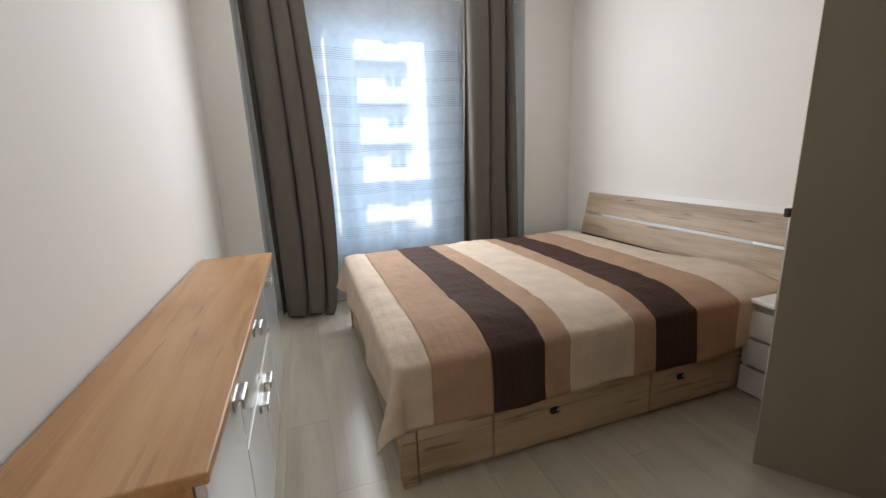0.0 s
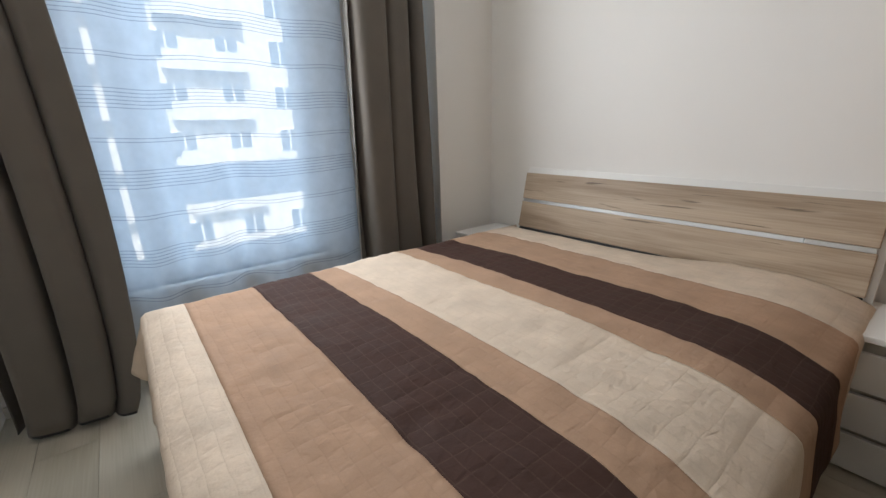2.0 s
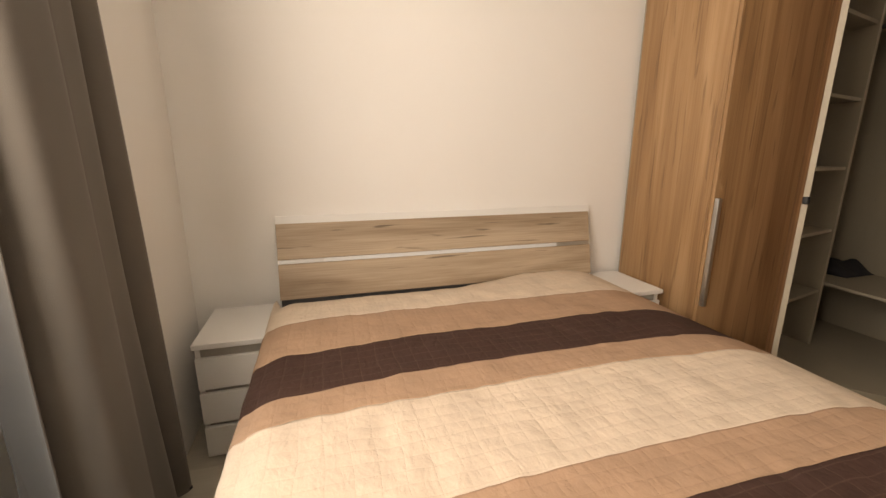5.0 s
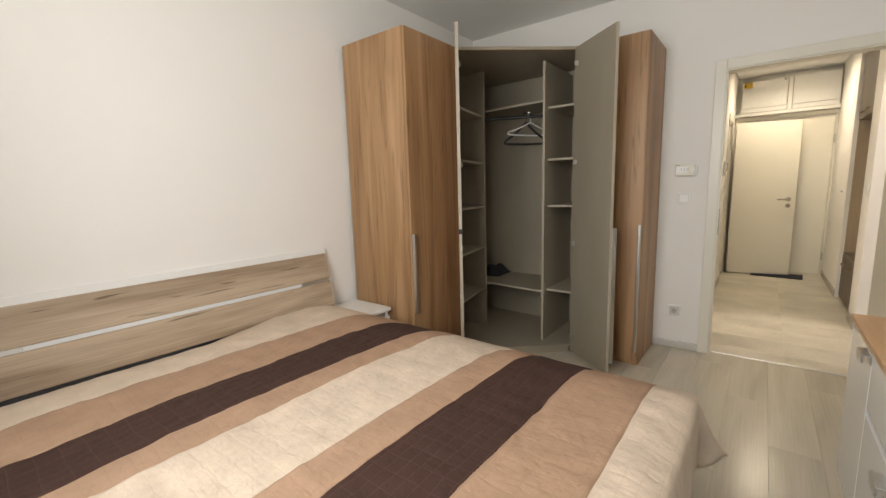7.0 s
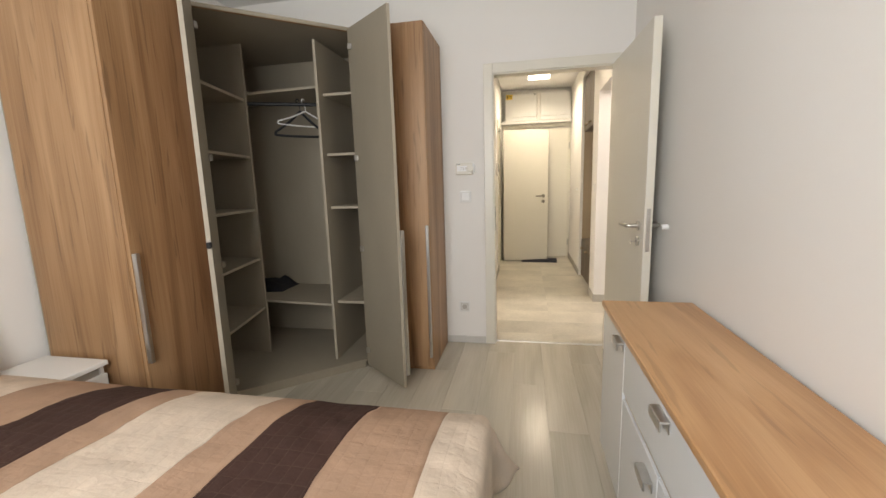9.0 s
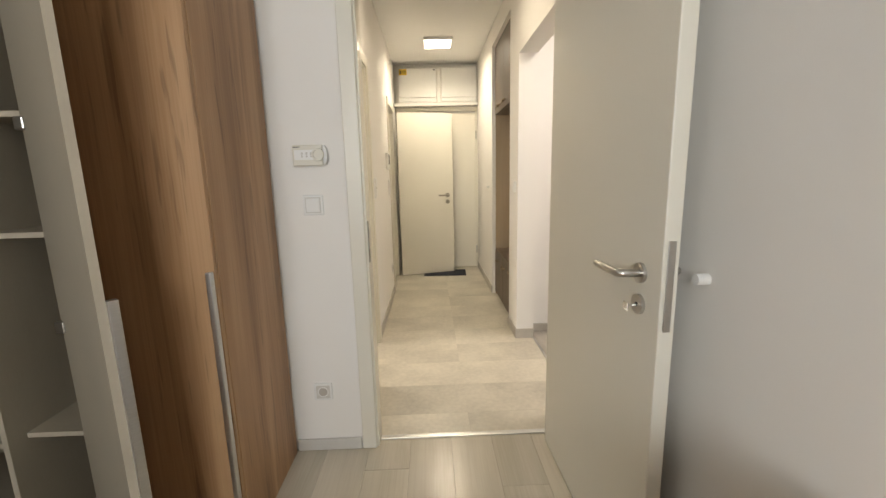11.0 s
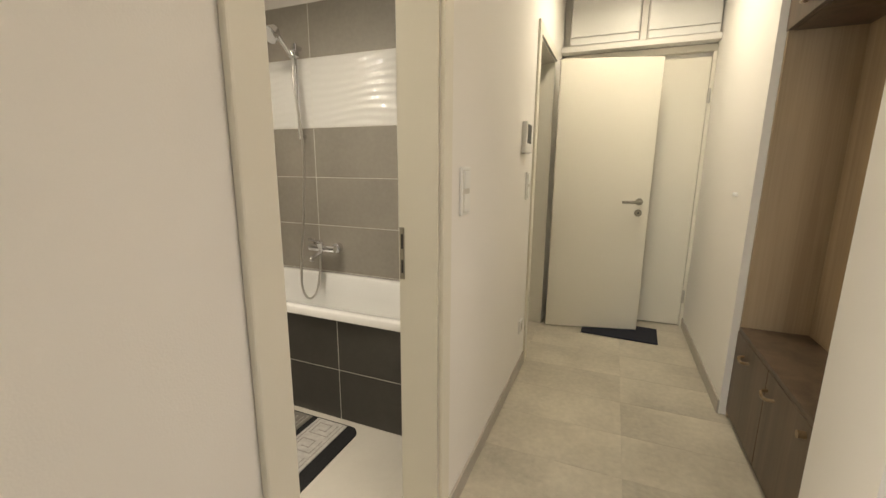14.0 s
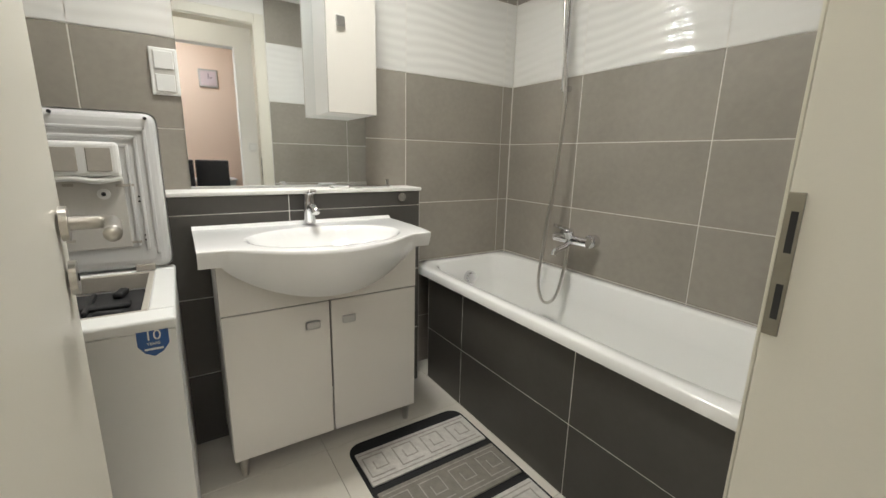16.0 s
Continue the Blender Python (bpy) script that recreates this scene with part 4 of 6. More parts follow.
def drape(name, foot0, foot1, top0, top1, folds, amp, label, seed, swell=0.0):
    """A heavy curtain: foot and top give its ends in plan; folds run all the way down and its free edge swells out."""
    f0, f1, t0, t1 = (Vector(p) for p in (foot0, foot1, top0, top1))

    def at(u, v):
        k = v ** 1.15
        p = f0.lerp(f1, u).lerp(t0.lerp(t1, u), k)
        n = noise.noise((u * 2.5 + seed, v * 1.1, seed))
        ph = 2 * math.pi * (folds * u + 0.35 * n)
        a = amp * (1.0 - 0.35 * k) * (0.8 + 0.5 * noise.noise((u * 4, seed, 1.7)))
        s = 0.5 + 0.5 * math.sin(ph)
        y = p.y + a * (2.0 * s ** 2.4 - 0.95) + 0.02 * n * (1 - v)
        x = p.x + 0.42 * a * math.cos(ph) + swell * u * math.sin(math.pi * v ** 0.6)
        return x, y, 0.022 + 0.010 * math.sin(ph * 0.7) + v * (2.452 - 0.022)

    t = thing(name, (f0.x, f0.y, 0), label, "curtain", "curtains beside the window")
    c = part("cloth", grid(at, lines(0, 1, 110), lines(0, 1, 40)), CURTAIN, t, smooth=True)
    m = c.modifiers.new("thick", "SOLIDIFY")
    m.thickness = 0.003
    h = part("hem", grid(lambda u, v: (at(u, 0)[0], at(u, 0)[1] - 0.004, at(u, 0)[2] + v * 0.012), lines(0, 1, 90), [0, 1]), BLACK, t, "dark lower hem", smooth=True)
    return t


drape("curtain", (-0.080, 3.230), (0.335, 3.140), (-0.095, 3.235), (0.335, 3.215), 2.7, 0.092, "heavy taupe curtain drawn beside the bed foot", 1.3, 0.070)
drape("curtain", (1.465, 3.190), (2.050, 3.190), (1.565, 3.215), (2.000, 3.215), 2.6, 0.105, "heavy taupe curtain hanging by the corner pier", 5.1)


def sheer_at(u, z):
    x = 0.27 + u * (1.60 - 0.27)
    k = 1 - z / 2.45
    ph = 2 * math.pi * (4.1 * u + 0.35 * noise.noise((u * 3, k * 0.8, 2.2)))
    y = 3.350 + (0.010 + 0.042 * max(0.0, k) ** 1.5) * math.sin(ph) + 0.012 * noise.noise((u * 6, k * 2, 7.0))
    sag = 0.012 * math.sin(2 * math.pi * 2.2 * u + 1.0) * k
    return x, y, z + sag


sheer = thing("sheer_curtain", (0.95, 3.325, 0), "white translucent sheer curtain with woven grey stripes over the window", "sheer curtain")
part("cloth", grid(lambda u, z: sheer_at(u, z), lines(0, 1, 140), lines(0.03, 2.452, 40)), SHEER, sheer, smooth=True)
for zc, n in ((2.02, 6), (1.84, 2), (1.67, 6), (1.49, 2), (1.32, 6), (1.148, 2), (0.98, 6), (0.81, 2), (0.62, 6), (0.42, 2)):
    bm = bmesh.new()
    for k in range(n):
        z0 = zc + (k - (n - 1) / 2) * 0.0155
        pts = [sheer_at(u, z0) for u in lines(0, 1, 140)]
        lo = [bm.verts.new((x, y - 0.003, z - 0.0016)) for x, y, z in pts]
        hi = [bm.verts.new((x, y - 0.003, z + 0.0016)) for x, y, z in pts]
        for i in range(len(pts) - 1):
            bm.faces.new((lo[i], lo[i + 1], hi[i + 1], hi[i]))
    part("woven_stripe", bm, SHEER_LINE, sheer)

# ---- wall fittings ----
def plate_switch(name, at, out, w, h, rockers, label, group=""):
    """A wall plate with rockers; out is the wall's normal, along an axis."""
    a, o = Vector(at), Vector(out)
    side = Vector((abs(o.y), abs(o.x), 0))
    up = Vector((0, 0, 1))

    def plate(c, hw, hh, d0, d1, bevel):
        p, q = c - side * hw - up * hh + o * d0, c + side * hw + up * hh + o * d1
        return box(p.x, q.x, p.y, q.y, p.z, q.z, bevel)

    t = thing(name, at, label, "switch" if rockers else "socket", group)
    part("plate", plate(a, w / 2, h / 2, 0, 0.011, 0.004), PLASTIC, t)
    part("plate_recess", plate(a, w / 2 - 0.010, h / 2 - 0.010, 0.011, 0.0116, 0), BASE_WHITE, t)
    for dy, hh in rockers:
        part("rocker", plate(a + up * dy, w * 0.34, hh, 0.0112, 0.016, 0.002), PLASTIC, t)
    return t


def round_socket(at, out):
    t = plate_switch("wall_socket", at, out, 0.082, 0.082, [], "white wall socket just above the floor", "wall sockets")
    a, o = Vector(at), Vector(out)
    part("well", rod(a + o * 0.0110, a + o * 0.0124, 0.020, 24), BASE_GREY, t)
    part("ring", rod(a + o * 0.0105, a + o * 0.0121, 0.024, 24), PLASTIC, t)
    return t


plate_switch("light_switch", (0.762, YS, 1.141), (0, 1, 0), 0.084, 0.085, [(0, 0.029)], "white single light switch under the thermostat")
round_socket((0.784, YS, 0.293), (0, 1, 0))
th = thing("thermostat", (0.755, YS, 1.345), "cream room thermostat with a round dial on the wall", "thermostat")
part("body", box(0.704, 0.826, YS, YS + 0.026, 1.302, 1.386, 0.005, 3), CREAM_PLASTIC, th)
cap_out = [(0.702, 1.304), (0.702, 1.384)] + [(0.702 - 0.017 * math.sin(radians(a)) ** 0.8, 1.344 + 0.040 * math.cos(radians(a))) for a in range(15, 180, 15)]
part("end_cap", turned(prism(cap_out, -0.030, 0.0, 0.002), Matrix.Translation((0, YS, 0)) @ Matrix.Rotation(radians(90), 4, "X")), LID_GREY, th, "grey curved end cap")
part("scale_panel", box(0.738, 0.818, YS + 0.0262, YS + 0.0272, 1.326, 1.366, 0.0004), PLASTIC, th)
dial = part("dial", rod((0.722, YS + 0.025, 1.346), (0.722, YS + 0.037, 1.346), 0.0265, 32, 0.024), CREAM_PLASTIC, th, "round cream dial")
part("dial_ring", tube([(0.722 + 0.017 * math.cos(radians(a)), YS + 0.0372, 1.346 + 0.017 * math.sin(radians(a))) for a in range(-70, 71, 20)], 0.0011, 6), BASE_GREY, dial)
for k, x in enumerate((0.750, 0.768, 0.786)):
    for dz, w in ((0.007, 0.006), (0.0, 0.0045), (-0.007, 0.0055)):
        part("marking", box(x - w + 0.0015 * k, x + w * 0.6, YS + 0.0270, YS + 0.0276, 1.346 + dz - 0.0022, 1.346 + dz + 0.0022), BASE_GREY, th)
part("top_slit", box(0.794, 0.822, YS + 0.0258, YS + 0.0266, 1.3755, 1.3785), BLACK, th)
plate_switch("light_switch", (HX1, -2.085, 1.165), (-1, 0, 0), 0.082, 0.158, [(0.038, 0.029), (-0.038, 0.029)], "white double light switch by the bathroom door")
ic = thing("door_intercom", (HX1, -3.03, 1.39), "white door intercom with a dark screen in the hall", "intercom")
part("housing", box(HX1 - 0.028, HX1, -3.09, -2.965, 1.315, 1.475, 0.006), PLASTIC, ic)
part("screen", box(HX1 - 0.0295, HX1 - 0.027, -3.078, -2.977, 1.365, 1.46, 0.001), BLACK, ic, "dark glass screen")
plate_switch("light_switch", (HX1, -3.15, 1.14), (-1, 0, 0), 0.082, 0.155, [(0.037, 0.028), (-0.037, 0.028)], "white double switch below the intercom")
round_socket((HX1, -3.14, 0.30), (-1, 0, 0))
plate_switch("light_switch", (HX0, -1.99, 1.152), (1, 0, 0), 0.082, 0.085, [(0, 0.029)], "white light switch on the hall pier")
plate_switch("light_switch", (-0.961, -2.03, 1.151), (0, 1, 0), 0.082, 0.085, [(0, 0.029)], "white light switch on the living room wall")
hk = thing("wall_hook", (HX0, -3.354, 1.111), "small white hook on the hall wall", "hook")
part("peg", rod((HX0, -3.354, 1.111), (HX0 + 0.022, -3.354, 1.111), 0.011, 14), PLASTIC, hk)

# ---- wardrobe contents ----
def hanger(name, base, turn, w, drop, mat, label):
    m = Matrix.Translation(base) @ Matrix.Rotation(turn, 4, "Z")
    t = thing(name, base, label, "hanger", "hangers on the wardrobe rail")
    part("hook", turned(tube([(0.0, 0.0, 0.012), (0.016, 0, 0.020), (0.022, 0, 0.004), (0.012, 0, -0.016), (0.0, 0, -0.03), (0.0, 0, -0.062)], 0.0032, 8), m), mat, t, smooth=True)
    part("frame", turned(tube([(0, 0, -0.06), (-w * 0.5, 0, -0.06 - drop * 0.55), (-w * 0.97, 0, -0.06 - drop * 0.93), (-w, 0, -0.06 - drop), (-w * 0.94, 0, -0.075 - drop), (0, 0, -0.08 - drop), (w * 0.94, 0, -0.075 - drop), (w, 0, -0.06 - drop), (w * 0.97, 0, -0.06 - drop * 0.93), (w * 0.5, 0, -0.06 - drop * 0.55), (0, 0, -0.06)], 0.0085 if drop > 0.12 else 0.0055, 8), m), mat, t, smooth=True)


hanger("white_hanger", (1.831, -0.348, 1.827), radians(55), 0.195, 0.082, PLASTIC, "white plastic clothes hanger on the rail")
hanger("black_hanger", (1.862, -0.333, 1.827), radians(42), 0.170, 0.150, BLACK, "black padded clothes hanger on the rail")
bm = grid(lambda u, v: (2.165 + 0.32 * u, -0.635 + 0.25 * v + 0.05 * u, 0.4535 + 0.095 * (1 - (2 * u - 1) ** 4) * (1 - (2 * v - 1) ** 4) * (0.75 + 0.6 * noise.noise((u * 3, v * 3, 4)))), lines(0, 1, 20), lines(0, 1, 20))
fc = part("folded_cloth", bm, DARKCLOTH, smooth=True)
tagged(fc, "small crumpled black cloth lying on the wardrobe shelf", "cloth")
fc.modifiers.new("thick", "SOLIDIFY").thickness = 0.004

# ---- hall ----
# The second panel is an unseen fixture added to go with the fill lamp.
for y, where in ((-3.52, "by the entry door"), (-1.42, "by the bedroom door, added out of view")):
    lamp = thing("ceiling_light", (0.15, y, HC), "square white LED panel on the hall ceiling " + where, "ceiling light", "ceiling lights")
    part("housing", box(0.0, 0.30, y - 0.15, y + 0.15, HC - 0.030, HC, 0.006), PLASTIC, lamp)
    part("diffuser", box(0.012, 0.288, y - 0.138, y + 0.138, HC - 0.034, HC - 0.029, 0.002), DIFFUSER, lamp, "glowing white diffuser")

mat_th = thing("door_mat", (0.11, -4.07, 0), "dark navy door mat in front of the entry door", "door mat")
part("mat_body", turned(box(-0.265, 0.265, -0.155, 0.155, 0.0, 0.010, 0.004), Matrix.Translation((0.106, -4.075, 0)) @ Matrix.Rotation(radians(-3), 4, "Z")), NAVY, mat_th)

hc = thing("hall_cabinet", (-0.6, -2.65, 0), "brown wooden built-in hall cabinet with an open bench niche", "cabinet")
cx0, cx1, cy0, cy1 = -0.67, -0.390, -3.105, -2.205
part("side_panel", box(cx0, cx1 - 0.004, cy1 - 0.045, cy1, 0, 2.44, 0.002), WENGE, hc)
part("side_panel", box(cx0, cx1 - 0.004, cy0, cy0 + 0.022, 0, 2.44, 0.002), WENGE_IN, hc, "light brown inner side panel")
part("back_panel", box(cx0, cx0 + 0.012, cy0 + 0.022, cy1 - 0.045, 0.0, 2.44), WENGE_IN, hc)
part("bench_top", box(cx0 + 0.012, cx1, cy0 + 0.022, cy1 - 0.045, 0.468, 0.490, 0.002), WENGE, hc)
part("upper_floor", box(cx0 + 0.012, cx1 - 0.022, cy0 + 0.022, cy1 - 0.045, 1.812, 1.832, 0.002), WENGE, hc)
part("top_board", box(cx0, cx1 - 0.004, cy0, cy1, 2.44, 2.448), WENGE, hc)
ym = (cy0 + cy1 - 0.02) / 2


def loop_handle(parent, x, y, z, w=0.05):
    part("handle", tube([(x, y - w, z), (x + 0.022, y - w * 0.8, z - 0.004), (x + 0.026, y, z - 0.012), (x + 0.022, y + w * 0.8, z - 0.004), (x, y + w, z)], 0.0065, 8), BRONZE, parent, "antique bronze handle", smooth=True)


for a, b, hy in ((cy0 + 0.002, ym - 0.002, -2.86), (ym + 0.002, cy1 - 0.047, -2.59)):
    d = part("upper_door", box(cx1 - 0.020, cx1, a, b, 1.815, 2.436, 0.003), WENGE, hc)
    loop_handle(d, cx1, hy, 1.872)
for a, b, z0, z1, hy, hz in ((cy0 + 0.002, ym - 0.002, 0.03, 0.464, -2.92, 0.39), (ym + 0.002, cy1 - 0.047, 0.03, 0.464, -2.60, 0.39)):
    d = part("lower_door", box(cx1 - 0.020, cx1, a, b, z0, z1, 0.003), WENGE, hc)
    loop_handle(d, cx1, hy, hz, 0.04)
part("knob", rod((cx1, -2.30, 0.42), (cx1 + 0.022, -2.30, 0.42), 0.013, 14), BRONZE, hc, "small bronze knob")
part("plinth", box(cx1 - 0.05, cx1 - 0.035, cy0 + 0.022, cy1 - 0.045, 0, 0.03), WENGE, hc)

shelf = thing("ledge_shelf", (0.15, -4.36, 2.1), "white ledge over the entry door carrying the wall boxes", "shelf", kind="structure")
part("board", box(HX0, HX1, HY1, -4.285, 2.105, 2.145, 0.004), PAINT, shelf)
for x0, x1, z0, z1, sticker in ((0.150, 0.636, 2.150, 2.560, True), (-0.352, 0.100, 2.150, 2.565, False)):
    t = thing("wall_box", ((x0 + x1) / 2, -4.36, z0), "white metal wall box above the entry door" + (" with a yellow sticker" if sticker else ""), "wall box", "wall boxes above the entry door")
    part("case", box(x0, x1, HY1, -4.318, z0, z1, 0.003), PAINT, t)
    part("lid", box(x0 + 0.008, x1 - 0.008, -4.316, -4.300, z0 + 0.06, z1 - 0.008, 0.003), PLASTIC, t)
    part("lower_strip", box(x0 + 0.008, x1 - 0.008, -4.316, -4.303, z0 + 0.006, z0 + 0.054, 0.002), PLASTIC, t)
    if sticker:
        s = part("sticker", box(0.522, 0.618, -4.2998, -4.2990, 2.476, 2.545), YELLOW, t, "yellow warning sticker")
        part("sticker_mark", box(0.588, 0.606, -4.2988, -4.2985, 2.49, 2.53), BLACK, s)
        part("sticker_bar", box(0.53, 0.578, -4.2988, -4.2985, 2.518, 2.528), BLACK, s)
        part("sticker_bar", box(0.53, 0.578, -4.2988, -4.2985, 2.498, 2.506), BLACK, s)
        part("corner_mark", box(0.172, 0.196, -4.2998, -4.2992, 2.527, 2.540), BLACK, t)
post = thing("wall_box_post", (0.126, -4.36, 2.15), "white strip between the wall boxes", "trim", kind="structure")
part("strip", box(0.103, 0.147, HY1, -4.312, 2.146, 2.56, 0.002), PAINT, post)

# ---- bathroom ----
YB = bx_back
tub = thing("bathtub", (1.6, -2.6, 0), "white acrylic bathtub set behind an anthracite tiled panel", "bathtub")
TX0, TX1, TY0, TY1, TZ = BX0 + 0.004, bx_end - 0.002, YB + 0.002, -2.283, 0.568


def tub_ring(inset_x0, inset_x1, inset_y, z, power, n=72):
    cx, cy = (TX0 + inset_x0 + TX1 - inset_x1) / 2, (TY0 + TY1) / 2
    hx, hy = (TX1 - inset_x1 - TX0 - inset_x0) / 2, (TY1 - TY0) / 2 - inset_y
    pts = []
    for k in range(n):
        a = 2 * math.pi * (k + 0.5) / n
        c, s = math.cos(a), math.sin(a)
        pts.append((cx + hx * math.copysign(abs(c) ** (2 / power), c), cy + hy * math.copysign(abs(s) ** (2 / power), s), z))
    return pts


rings = [tub_ring(0, 0, 0, TZ - 0.036, 60), tub_ring(0, 0, 0, TZ - 0.006, 60), tub_ring(0.006, 0.006, 0.006, TZ, 40), tub_ring(0.055, 0.050, 0.052, TZ, 7), tub_ring(0.062, 0.056, 0.060, TZ - 0.008, 6),
         tub_ring(0.085, 0.070, 0.070, TZ - 0.12, 5), tub_ring(0.15, 0.10, 0.090, TZ - 0.30, 4.5), tub_ring(0.24, 0.15, 0.13, TZ - 0.375, 4), tub_ring(0.40, 0.35, 0.24, TZ - 0.39, 3)]
bm = bmesh.new()
vv = [[bm.verts.new(p) for p in r] for r in rings]
for a, b in zip(vv, vv[1:]):
    for k in range(72):
        bm.faces.new((a[k], a[(k + 1) % 72], b[(k + 1) % 72], b[k]))
bm.faces.new(vv[-1])
part("shell", bm, ACRYL, tub, smooth=True)
part("overflow", add_rod(rod((2.352, -2.60, 0.470), (2.332, -2.60, 0.470), 0.034, 28), (2.333, -2.60, 0.470), (2.322, -2.60, 0.470), 0.026, 24), CHROME, tub, "chrome overflow knob")
panel = part("panel", box(TX0, 2.28, -2.318, -2.3036, 0, TZ - 0.03), GROUT, tub)

sh = thing("shower_set", (2.03, -2.87, 1.4), "chrome shower rail with a hand shower and hose", "shower")
part("rail", rod((2.035, -2.862, 1.40), (2.035, -2.862, 1.945), 0.010, 16), CHROME, sh)
for z in (1.415, 1.925):
    part("wall_mount", rod((2.035, YB, z), (2.035, -2.858, z), 0.014, 16), CHROME, sh)
part("slider", box(2.018, 2.052, -2.876, -2.832, 1.868, 1.905, 0.006), CHROME, sh)
part("shower_handle", rod((2.035, -2.832, 1.862), (2.050, -2.735, 1.972), 0.012, 14), CHROME, sh)
part("shower_head", add_rod(rod((2.053, -2.735, 1.985), (2.062, -2.700, 1.955), 0.030, 24, 0.048), (2.062, -2.700, 1.955), (2.065, -2.690, 1.946), 0.048, 24), CHROME, sh, smooth=False)
part("hose", tube([(2.035, -2.835, 1.86), (2.005, -2.80, 1.70), (1.965, -2.80, 1.35), (1.985, -2.80, 1.00), (2.012, -2.79, 0.72), (2.022, -2.78, 0.52), (1.990, -2.77, 0.435), (1.945, -2.77, 0.420), (1.895, -2.77, 0.475), (1.880, -2.79, 0.60), (1.890, -2.815, 0.705)], 0.0075, 10, 8), STEEL, sh, "grey ribbed hose", smooth=True)
mx = thing("bath_mixer", (1.89, -2.85, 0.73), "chrome single-lever bath mixer on the wall", "mixer tap")
for x in (1.815, 1.965):
    part("wall_rose", rod((x, YB, 0.735), (x, -2.870, 0.735), 0.030, 24), CHROME, mx)
    part("connector", rod((x, -2.872, 0.735), (x, -2.838, 0.735), 0.015, 16), CHROME, mx)
part("body", rod((1.795, -2.835, 0.735), (1.985, -2.835, 0.735), 0.021, 20), CHROME, mx, smooth=False)
part("cartridge", rod((1.895, -2.835, 0.735), (1.895, -2.815, 0.778), 0.023, 20), CHROME, mx)
part("lever", rod((1.895, -2.815, 0.780), (1.905, -2.735, 0.808), 0.008, 12), CHROME, mx)
part("spout", tube([(1.895, -2.835, 0.725), (1.895, -2.80, 0.705), (1.895, -2.74, 0.690), (1.895, -2.73, 0.672)], 0.014, 12), CHROME, mx, smooth=True)

# ledge in front of the end wall
LX, LH = 2.28, 0.944
ledge = structure("installation_ledge", box(LX + 0.0016, bx_end, -2.2484, YH - 0.013, 0, LH), GROUT, "half-high ledge clad in anthracite tiles behind the basin", "ledge")
structure("ledge_top", box(LX - 0.004, bx_end - 0.001, -2.256, YH - 0.014, LH, LH + 0.014, 0.003), WHITE, "pale top board of the tiled ledge", "ledge")
cap = thing("round_cap", (LX, -2.155, 0.918), "round chrome cap on the tiled ledge", "cap")
part("disc", rod((LX, -2.155, 0.918), (LX - 0.008, -2.155, 0.918), 0.019, 24), CHROME, cap)
soap = thing("soap_dish", (2.33, -1.89, 0.958), "small clear white soap dish on the ledge", "soap dish")
part("dish", box(2.315, 2.375, -1.93, -1.862, 0.958, 0.968, 0.004), PLASTIC, soap)
cupt = thing("small_holder", (2.35, -2.12, 0.958), "small chrome holder standing on the ledge", "holder")
part("foot", rod((2.35, -2.12, 0.958), (2.35, -2.12, 0.966), 0.020, 18), CHROME, cupt)
part("stem", rod((2.35, -2.12, 0.966), (2.35, -2.12, 0.992), 0.007, 12), CHROME, cupt)

mir = thing("bathroom_mirror", (2.42, -1.71, 0.96), "large frameless mirror standing on the tiled ledge", "mirror")
part("mirror_glass", box(2.4245, 2.4290, -2.052, -1.366, 0.966, 1.95, 0.001), MIRROR, mir)
part("mirror_clip_rail", box(2.4235, 2.4290, -2.052, -1.366, 0.959, 0.9655), ALU, mir)

bc = thing("mirror_cabinet", (2.33, -1.92, 1.25), "narrow white bathroom wall cabinet beside the mirror", "wall cabinet")
part("body", box(2.268, 2.4240, -2.030, -1.836, 1.252, 1.90, 0.002), WHITE, bc)
cdoor = part("door", box(2.250, 2.266, -2.030, -1.836, 1.252, 1.90, 0.002), VANITY, bc)
part("handle", box(2.238, 2.250, -1.905, -1.871, 1.556, 1.594, 0.005), ALU, cdoor, "small curved aluminium handle")
ml = thing("mirror_light", (2.42, -1.575, 2.02), "white mirror light with two lit glass shades above the mirror", "wall lamp")
part("back_plate", box(2.395, 2.428, -1.77, -1.38, 1.985, 2.055, 0.006), CHROME, ml)
for y in (-1.68, -1.47):
    part("arm", rod((2.395, y, 2.02), (2.372, y, 2.02), 0.010, 14), CHROME, ml)
    part("shade", box(2.336, 2.372, y - 0.028, y + 0.028, 1.945, 2.095, 0.010, 3), DIFFUSER, ml, "glowing white glass shade")
plate_switch("light_switch", (2.43, -1.3265, 1.357), (-1, 0, 0), 0.082, 0.152, [(0.037, 0.028), (-0.037, 0.028)], "white double switch beside the mirror")

# vanity with basin
VX, VY0, VY1 = 2.0, -2.075, -1.395
va = thing("vanity_unit", (2.14, -1.735, 0), "white two-door vanity cabinet standing on metal legs", "vanity unit")
part("side", box(VX + 0.018, LX - 0.003, VY0, VY0 + 0.016, 0.078, 0.775, 0.001), WHITE, va)
part("side", box(VX + 0.018, LX - 0.003, VY1 - 0.016, VY1, 0.078, 0.775, 0.001), WHITE, va)
part("floor_board", box(VX + 0.018, LX - 0.003, VY0 + 0.016, VY1 - 0.016, 0.078, 0.094), WHITE, va)
part("apron", box(VX, VX + 0.017, VY0, VY1, 0.598, 0.775, 0.001), VANITY, va)
